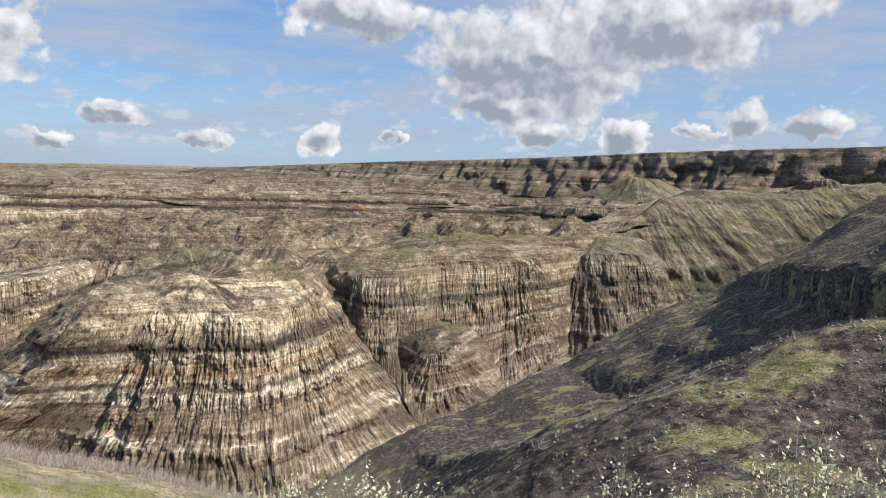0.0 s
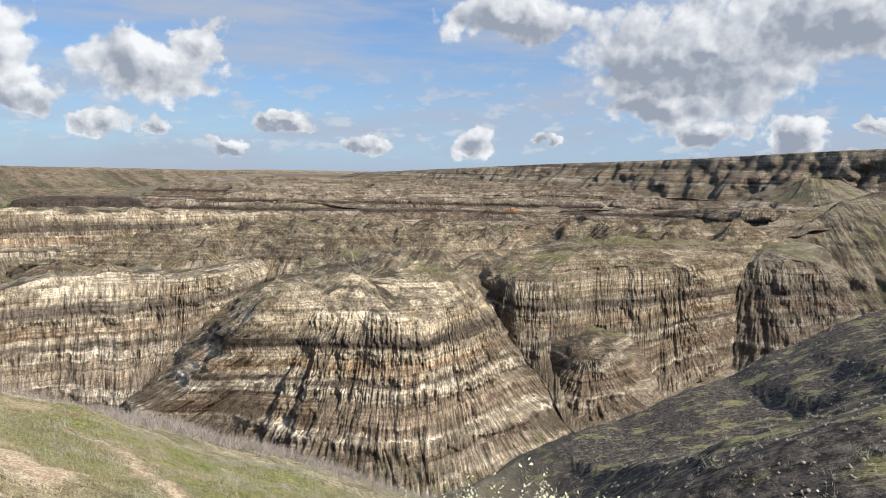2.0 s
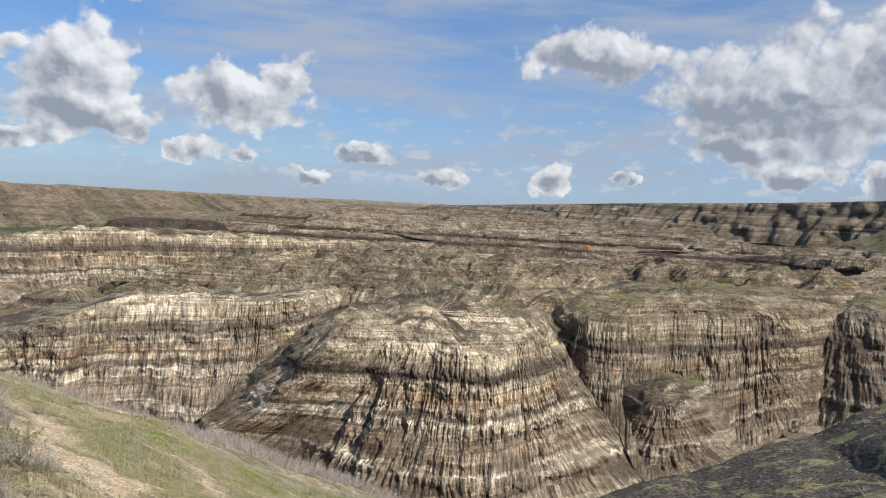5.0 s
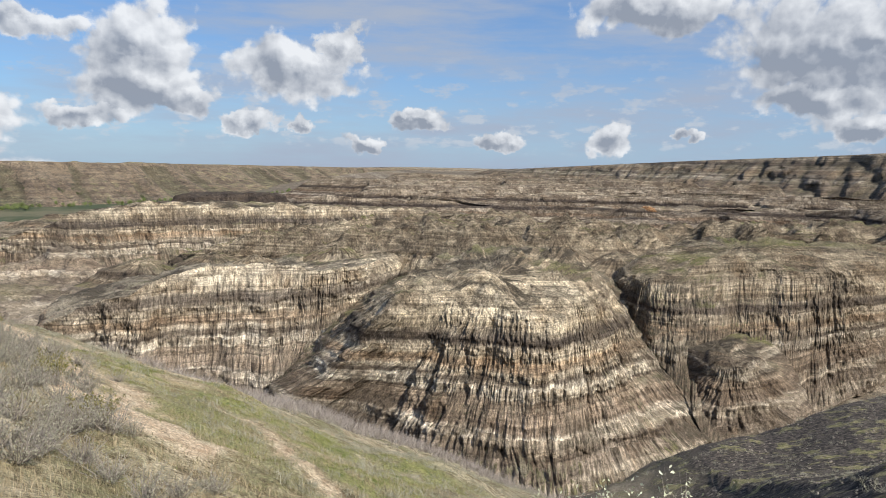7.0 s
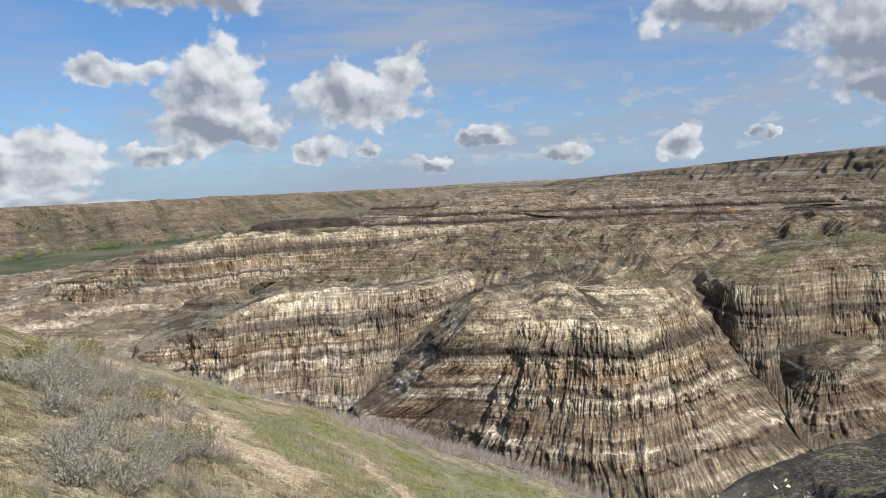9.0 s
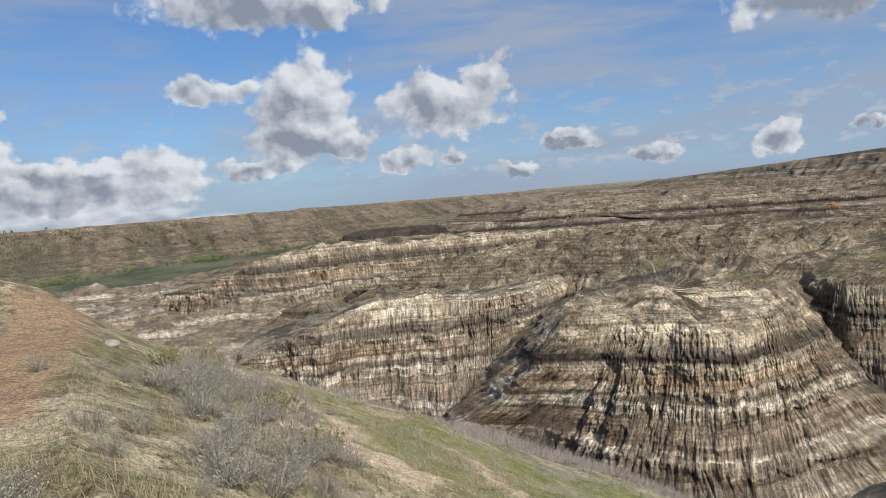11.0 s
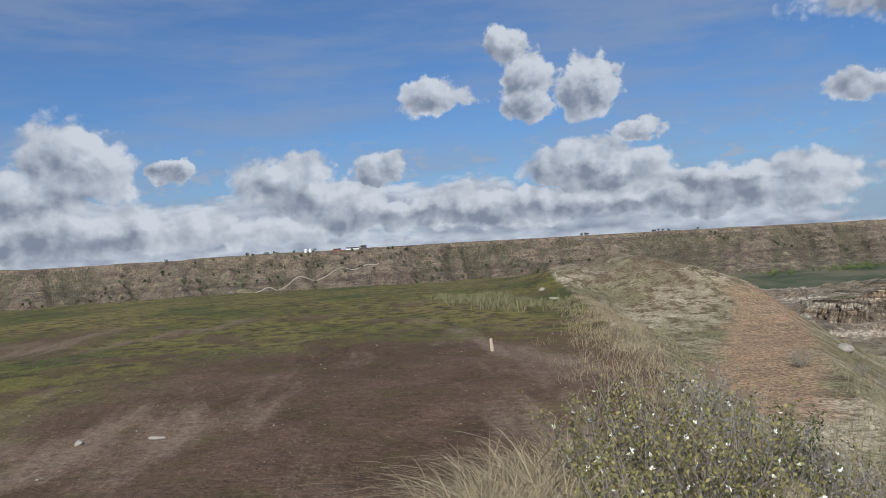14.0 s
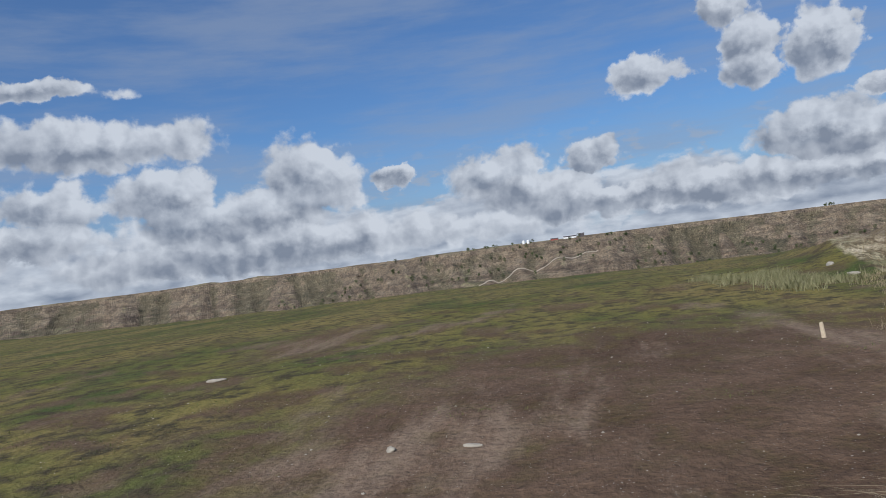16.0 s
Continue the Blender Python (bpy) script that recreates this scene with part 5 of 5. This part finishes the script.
# ---- shrubs ----
def shrub(name, label, stems, leaves=None, flowers=None, twigs=80, height=0.9, spread=0.6, radius=0.006, leaf=(0.035, 0.009), leaf_count=500, seed=0, upright=0.6, low=0.3, flower_count=0):
    """A bush: fanned stems and, on their outer parts, leaves and flowers."""
    r = np.random.RandomState(seed)
    lines = twig_lines(r, twigs, height, spread, 5, upright)
    v, t = tubes(lines, radius * r.uniform(0.6, 1.2, twigs))
    kids = lines[r.randint(0, twigs, twigs * 2), r.randint(1, 4, twigs * 2)]
    ends = kids[:, None, :] + np.linspace(0, 1, 3)[None, :, None] * (r.normal(size=(twigs * 2, 1, 3)) * 0.16 * height + (0, 0, 0.14 * height))
    v2, t2 = tubes(ends, radius * 0.55)
    ob = tagged(new(name, tri_mesh("stems", np.concatenate([v, v2]), np.concatenate([t, t2 + len(v)]), stems)), label, "shrub")

    def spots(n):
        i, f = r.randint(0, twigs, n), r.uniform(low, 1, n) * 3.999
        k = f.astype(int)
        return lerp(lines[i, k], lines[i, k + 1], (f - k)[:, None]) + r.normal(scale=0.03 * height, size=(n, 3))
    if leaves:
        v, t = leaf_soup(r, spots(leaf_count), *leaf)
        tagged(part("leaves", tri_mesh("leaves", v, t, leaves), ob), kind="stuff")
    if flowers:
        v, t = leaf_soup(r, np.repeat(spots(flower_count), 5, 0), 0.017, 0.006)
        tagged(part("blossom", tri_mesh("blossom", v, t, flowers), ob, "clusters of small white flowers"), kind="stuff")
    return ob


def plant(model, places, group="", seed=3):
    """Stand the model at the first place and copies at the others: (x, y, size)."""
    r = np.random.RandomState(seed)
    for k, (x, y, size) in enumerate(places):
        m = pose(x, y, height_at(x, y)[0] - 0.03, r.uniform(-6, 6), r.uniform(-6, 6), r.uniform(0, 360))
        ob = copy_thing(model, m) if k else model
        ob.matrix_basis = m @ Matrix.Scale(size, 4)
        if group:
            tagged(ob, group=group)


r = np.random.RandomState(9)
bare_bush = shrub("bare_shrub", "leafless grey-brown twiggy shrub on the slope", M_TWIG, M_SAGE, twigs=56, height=0.52, spread=0.62, radius=0.009, leaf=(0.035, 0.012), leaf_count=520, seed=2, upright=0.8)
line = [(-9.0 - 11 * f, 5.2 + 7.2 * f) for f in np.linspace(0, 1, 56)]
plant(bare_bush, [(x + r.normal(scale=0.5), y + 0.2 + abs(r.normal(scale=1.1)), r.uniform(0.7, 1.25)) for x, y in line] + [(x + r.normal(scale=0.6) + 1.0, y + 1.6 + abs(r.normal(scale=0.9)), r.uniform(0.7, 1.1)) for x, y in line[::2]], "bare shrubs below the path")
sage = shrub("sagebrush", "small grey-green sagebrush among dry grass", M_TWIG, M_SAGE, twigs=50, height=0.5, spread=0.35, radius=0.004, leaf=(0.03, 0.007), leaf_count=700, seed=4)
plant(sage, [(-7.6 - 2.6 * r.uniform(), 1.4 + 1.6 * r.uniform(), r.uniform(0.7, 1.3)) for _ in range(12)] + [(-12 * r.uniform() - 3, 3.5 + 7 * r.uniform(), r.uniform(0.5, 1.0)) for _ in range(16)], "sagebrush on the slope")
green_bush = shrub("green_shrub", "small dark green upright shrub in dry grass", M_TWIG, M_DEEP, twigs=40, height=0.8, spread=0.3, radius=0.006, leaf=(0.045, 0.012), leaf_count=1100, seed=5, upright=0.9, low=0.1)
plant(green_bush, [(-9.1, 2.5, 0.95)])
yellow_bush = shrub("yellow_green_shrub", "low yellow-green leafy shrub on the slope", M_TWIG, M_LEAF, twigs=40, height=0.6, spread=0.5, radius=0.005, leaf=(0.05, 0.014), leaf_count=1100, seed=6)
plant(yellow_bush, [(-17.5, 10.6, 1.0), (-14.6, 11.6, 1.1), (-11.3, 9.8, 1.1), (-20.7, 14.4, 0.9), (-22.2, 15.2, 1.1)], "yellow-green shrubs")
flowering = shrub("flowering_shrub", "leafy shrub with small white flowers beside the dirt flat", M_TWIG, M_LEAF, M_FLOWER, twigs=70, height=0.62, spread=0.45, radius=0.004, leaf=(0.023, 0.008), leaf_count=1500, seed=7, flower_count=26)
plant(flowering, [(-7.3, 0.15, 1.2), (-6.7, 0.5, 1.25), (-7.7, 0.5, 1.2), (-6.2, 1.0, 1.15), (-7.4, 1.0, 1.1), (-5.9, 0.3, 1.1), (-6.6, 1.5, 1.05), (-6.4, 0.0, 1.1)], "flowering shrubs beside the flat")
silver = shrub("silver_shrub", "silver-leaved shrub with upright leafy shoots", M_TWIG, M_SILVER, twigs=26, height=1.25, spread=0.55, radius=0.006, leaf=(0.055, 0.016), leaf_count=800, seed=8, upright=0.8, low=0.25)
plant(silver, [(-0.9, 9.3, 1.25), (-0.4, 9.5, 1.1), (-1.7, 9.5, 1.1), (0.3, 9.7, 0.95), (2.3, 8.6, 1.15), (1.5, 9.0, 0.85), (3.2, 8.3, 1.05), (4.1, 7.5, 1.3), (4.6, 7.6, 1.0), (5.1, 7.1, 1.2), (3.7, 8.2, 0.85), (-2.7, 9.7, 0.9), (0.9, 9.4, 0.8)], "silver shrubs")


def tussock(label, places, seed):
    q = np.random.RandomState(seed)
    roots = np.zeros((700, 3))
    roots[:, :2] = q.normal(scale=0.13, size=(700, 2))
    v, t = blades(q, roots, 0.42, 2.2, 0.003, 6)
    ob = tagged(new("grass_tussock", tri_mesh("grass_tussock", v, t, M_STRAW)), label, "grass")
    plant(ob, places, "straw tussocks")


tussock("straw-coloured drooping grass tussock at the dirt edge", [(-7.2, -0.6, 1.3), (-6.7, -0.75, 1.15), (-7.6, -0.35, 1.2), (-6.9, -0.25, 1.3), (-6.3, -0.5, 1.2), (-7.9, 0.0, 1.0)], 3)

# ---- brush, sage and stones too many to count ----
def clumps(name, label, at, size, mat, category, spikes=10, seed=1, stiff=0.55, layout=True):
    """Ragged low bushes of many fine short blades."""
    q = np.random.RandomState(seed)
    n = len(at)
    if layout:
        size, at = size * growth(np.hypot(at[:, 0], at[:, 1])), full_size(at)
    big = np.repeat(size * q.uniform(0.4, 1.4, n), spikes)
    v, t = blades(q, np.zeros((n * spikes, 3)), stiff, 1.1, 0.022, 1)
    root = np.repeat(at, spikes, 0)
    root[:, :2] += q.normal(size=(n * spikes, 2)) * big[:, None] * 0.26
    v = v.reshape(n * spikes, 3, 3) * big[:, None, None] + root[:, None] - (0, 0, 0.02)
    return tagged(new(name, tri_mesh(name, v.reshape(-1, 3), t, mat)), label, category, kind="stuff")


x, y = scatter(11000, -14, 40, 8, 58)
cd, _, cs = along(x, y, CREST)
z = height_at(x, y)
keep = (z > -18) & (cs < 0) & (cd > 7) & (fbm(x / 4, y / 4, 19.0) + 0.5 * rng.normal(size=len(x)) > -0.1)
clumps("sage_clumps", "grey sage clumps dotting the dark slope", np.stack([x, y, z], 1)[keep], 0.3, M_SAGE, "sagebrush", 28)
x, y = scatter(4200, -34, -5, 8, 34)
cd, _, cs = along(x, y, CREST)
z = height_at(x, y)
keep = (z > -18) & (cs < 0) & (cd > 3) & (fbm(x / 3, y / 3, 23.0) > 0.0) & (scar_at(x, y) < 0.4)
clumps("low_brush", "low grey-green brush on the grassy spur", np.stack([x, y, z], 1)[keep], 0.34, M_SAGE, "brush", 30, 2)

f = rng.uniform(0, 1, 1500)
edge = np.array([(-24, 25, 0), (-22, 29.5, 0), (-19, 34, 0), (-15, 38, 0), (-10, 40, 0)], float)
x, y = (np.interp(f, np.linspace(0, 1, 5), edge[:, k]) + rng.normal(scale=1.3, size=len(f)) for k in (0, 1))
clumps("edge_brush", "grey leafless brush along the lower edge of the spur", np.stack([x, y, height_at(x, y)], 1), 0.55, M_TWIG, "brush", 34, 5, 0.9)


def on_surface(ob, n, low, seed):
    """Places on the flatter faces of a mesh, by area."""
    me = ob.data
    k = len(me.polygons)
    normal, centre, area = np.empty(k * 3, np.float32), np.empty(k * 3, np.float32), np.empty(k, np.float32)
    me.polygons.foreach_get("normal", normal)
    me.polygons.foreach_get("center", centre)
    me.polygons.foreach_get("area", area)
    w = area * (normal.reshape(-1, 3)[:, 2] > low)
    q = np.random.RandomState(seed)
    return centre.reshape(-1, 3)[q.choice(k, n, p=w / w.sum())] + q.normal(scale=0.4, size=(n, 3)) * (1, 1, 0)


for k, (name, n, low, size) in enumerate((("butte_central", 2600, 0.5, 0.4), ("butte_east", 5200, 0.4, 0.42), ("butte_west", 2400, 0.5, 0.4), ("bench", 7000, 0.6, 0.45), ("butte_rounded", 1500, 0.4, 0.5), ("shoulder_east", 9000, 0.4, 0.5), ("ridge_west", 3000, 0.5, 0.7), ("bench_grassy", 500, 0.5, 0.5), ("plateau_north", 3500, 0.5, 2.2))):
    clumps("brush", "dark low brush scattered over the badland slopes", on_surface(bpy.data.objects[name], n, low, k), 2 * size, M_SHRUB, "brush", 12, k, 0.9, False)

# clods and stones on the dark slope
x, y = scatter(12000, -8, 40, 10, 57)
z = height_at(x, y)
cd, _, cs = along(x, y, CREST)
keep = (z > -19) & (cs < 0) & (cd > 7) & (fbm(x / 3, y / 3, 29.0) > -0.05)
x, y, z = x[keep], y[keep], z[keep]
q = np.random.RandomState(14)
s = q.uniform(0.025, 0.1, len(x))
base = np.array([(1, 0, 0), (-1, 0, 0), (0, 1, 0), (0, -1, 0), (0, 0, 0.8), (0, 0, -0.6)], float)
faces = np.array([(0, 2, 4), (2, 1, 4), (1, 3, 4), (3, 0, 4), (2, 0, 5), (1, 2, 5), (3, 1, 5), (0, 3, 5)])
v = base[None] * q.uniform(0.5, 1.3, (len(x), 6, 1)) * (s * growth(np.hypot(x, y)))[:, None, None] + full_size(np.stack([x, y, z], 1))[:, None]
M_CLOD = plain("clod", (0.08, 0.065, 0.055), (0.45, 0.39, 0.31))
tagged(new("clods", tri_mesh("clods", v.reshape(-1, 3), (faces[None] + (np.arange(len(x)) * 6)[:, None, None]).reshape(-1, 3), M_CLOD)), "earth clods and stones strewn over the dark slope", "stones", kind="stuff")

# grit and pebbles on the dirt
x, y = scatter(1500, -18, -5, -9, 4)
keep = np.hypot(x + 4, y + 2) > 3
x, y = x[keep], y[keep]
q = np.random.RandomState(4)
s = q.uniform(0.003, 0.009, len(x)) * np.where(q.uniform(size=len(x)) < 0.06, 2.2, 1.0)
base = np.array([(1, 0, 0), (-1, 0, 0), (0, 1, 0), (0, -1, 0), (0, 0, 0.6), (0, 0, -0.6)], float)
v = base[None] * q.uniform(0.6, 1.3, (len(x), 6, 1)) * s[:, None, None] + np.stack([x, y, height_at(x, y) + 0.003], 1)[:, None]
faces = np.array([(0, 2, 4), (2, 1, 4), (1, 3, 4), (3, 0, 4), (2, 0, 5), (1, 2, 5), (3, 1, 5), (0, 3, 5)])
tagged(new("pebbles", tri_mesh("pebbles", v.reshape(-1, 3), (faces[None] + (np.arange(len(x)) * 6)[:, None, None]).reshape(-1, 3), M_STONE)), "pale pebbles strewn over the dirt flat", "pebbles", kind="stuff")


# ---- across the valley ----
M_WALL = plain("white_paint", (0.7, 0.7, 0.68), (0.82, 0.82, 0.8), island=False, scale=0.5)
M_ROOF = plain("dark_roof", (0.06, 0.055, 0.06), (0.12, 0.1, 0.1), island=False, scale=0.5)
M_RED = plain("red_barn_paint", (0.25, 0.06, 0.05), (0.33, 0.1, 0.08), island=False, scale=0.5)
M_GRAVEL = plain("pale_gravel", (0.34, 0.29, 0.22), (0.46, 0.4, 0.32), island=False, scale=0.2)


bpy.context.view_layer.update()
built = bpy.context.evaluated_depsgraph_get()


def top_of(x, y):
    """The height of the land at a place, from above."""
    hit, place, _, _, _, _ = scene.ray_cast(built, Vector((x, y, 300)), Vector((0, 0, -1)))
    return place.z if hit else 0.0


def house(name, label, x, y, size, turn, wall, roof):
    w, d, h = size
    root = tagged(new(name), label, "building")
    bm = bmesh.new()
    bmesh.ops.create_cube(bm, size=1.0, matrix=Matrix.Diagonal((w, d, h, 1)) @ Matrix.Translation((0, 0, 0.5)))
    me = bpy.data.meshes.new("wall")
    bm.to_mesh(me)
    bm.free()
    me.materials.append(wall)
    part("wall", me, root)
    bm = bmesh.new()
    vs = [bm.verts.new(p) for p in ((-w * 0.53, -d * 0.56, h), (w * 0.53, -d * 0.56, h), (w * 0.53, d * 0.56, h), (-w * 0.53, d * 0.56, h), (-w * 0.53, 0, h * 1.45), (w * 0.53, 0, h * 1.45))]
    for f in ((0, 1, 5, 4), (2, 3, 4, 5), (0, 4, 3), (1, 2, 5), (3, 2, 1, 0)):
        bm.faces.new([vs[i] for i in f])
    me = bpy.data.meshes.new("roof")
    bm.to_mesh(me)
    bm.free()
    me.materials.append(roof)
    part("roof", me, root)
    root.matrix_world = pose(x, y, top_of(x, y) - 0.4, 0, 0, turn)


def silo(label, x, y, radius, tall):
    root = tagged(new("silo"), label, "silo", group="silos")
    bm = bmesh.new()
    bmesh.ops.create_cone(bm, cap_ends=True, segments=24, radius1=radius, radius2=radius, depth=tall, matrix=Matrix.Translation((0, 0, tall / 2)))
    me = bpy.data.meshes.new("drum")
    bm.to_mesh(me)
    bm.free()
    me.materials.append(M_WALL)
    part("drum", me, root)
    bm = bmesh.new()
    bmesh.ops.create_cone(bm, cap_ends=True, segments=24, radius1=radius * 1.05, radius2=radius * 0.1, depth=radius * 0.7, matrix=Matrix.Translation((0, 0, tall + radius * 0.35)))
    me = bpy.data.meshes.new("cap")
    bm.to_mesh(me)
    bm.free()
    me.materials.append(M_WALL)
    part("cap", me, root)
    root.matrix_world = pose(x, y, top_of(x, y) - 0.3)


FARM = 1160 * growth(1160)
for yaw in (93.6, 93.25):
    silo("white metal grain silo on the plateau edge", *polar(yaw, FARM, 0)[:2], 3.2, 8.0)
house("farmhouse", "long low farm building with a dark roof", *polar(90.0, FARM, 0)[:2], (28, 12, 4.5), 90, M_WALL, M_ROOF)
house("barn", "small red barn on the plateau edge", *polar(91.2, FARM, 0)[:2], (16, 10, 4.2), 84, M_RED, M_ROOF)
house("shed", "dark farm shed beside the house", *polar(89.1, FARM, 0)[:2], (12, 9, 6.2), 90, M_ROOF, M_ROOF)


def trees(name, label, places, tall, mat, seed):
    """Far trees, each a short trunk and a ragged crown of leaf flakes."""
    q = np.random.RandomState(seed)
    places = [np.array(p) * growth(math.hypot(*p)) for p in places]
    at = np.array([(x, y, top_of(x, y)) for x, y in places])
    tall *= growth(math.dist((0, 0), places[0]) / 1.4)
    n, leaves = len(at), 60
    h = np.repeat(tall * q.uniform(0.6, 1.3, n), leaves)
    p = np.repeat(at, leaves, 0)
    ball = q.normal(size=(n * leaves, 3))
    ball /= np.linalg.norm(ball, axis=1)[:, None]
    ball *= q.uniform(0.4, 1, (n * leaves, 1))
    p = p + ball * h[:, None] * (0.42, 0.42, 0.42) + (0, 0, 0.5) * h[:, None]
    v, t = leaf_soup(q, p, tall * 0.22, tall * 0.08)
    lines = np.stack([at, at + (0, 0, tall * 0.5)], 1)
    v2, t2 = tubes(lines, tall * 0.03)
    return tagged(new(name, tri_mesh(name, np.concatenate([v, v2]), np.concatenate([t, t2 + len(v)]), mat)), label, "trees", kind="stuff")


q = np.random.RandomState(12)
M_FARTREE = plain("far_tree_leaf", (0.035, 0.05, 0.02), (0.1, 0.12, 0.045))
M_SPRING = plain("spring_leaf", (0.1, 0.14, 0.04), (0.2, 0.23, 0.08))
trees("skyline_trees", "dark trees standing along the plateau edge", [polar(yaw, 1240 + 8 * yaw % 40, 0)[:2] for yaw in np.concatenate([q.normal(loc, 0.5, 7) for loc in (58, 62, 66, 50, 45, 72, 54)])], 5.0, M_FARTREE, 1)
trees("valley_trees", "green cottonwoods along the valley floor", [polar(yaw, 1000 + 14 * (60 - yaw) + 15 * q.normal(), 0)[:2] for yaw in q.uniform(32, 66, 130)], 7.0, M_SPRING, 2)
trees("slope_brush", "dark brush in the gullies of the far slope", [polar(yaw, d, 0)[:2] for yaw, d in zip(q.uniform(66, 134, 260), 940 + 150 * q.uniform(size=260))], 5.5, M_FARTREE, 3)

# a gravel track that climbs the far slope
def reach(yaw, z):
    """How far off the slope first stands as high as z."""
    for d in range(760, 1130, 3):
        k = growth(d)
        if top_of(*polar(yaw, d * k, 0)[:2]) > EYE + (z - EYE) * k:
            break
    return d * k


yaws = np.linspace(99.6, 88.0, 60)
off = np.array([reach(yaw, z) for yaw, z in zip(yaws, np.linspace(-58, -27, 60))], float)
off = np.convolve(np.pad(off, 7, mode="edge"), np.ones(15) / 15, mode="valid")
line = np.array([(*polar(yaw, d, 0)[:2], top_of(*polar(yaw, d, 0)[:2]) + 0.8) for yaw, d in zip(yaws, off)])
line[:, 2] = np.convolve(np.pad(line[:, 2], 1, mode="edge"), np.ones(3) / 3, mode="valid")
side = np.stack([np.gradient(line[:, 1]), -np.gradient(line[:, 0]), 0 * line[:, 0]], 1)
side /= np.linalg.norm(side, axis=1)[:, None]
edges = [line - 1.8 * side, line, line + 1.8 * side]
for edge in edges:
    edge[:, 2] = [top_of(x, y) + 0.9 for x, y, _ in edge]
tagged(new("track", grid_mesh("track", np.stack(edges, 0), False, M_GRAVEL)), "pale gravel track climbing the far slope", "road", kind="structure")
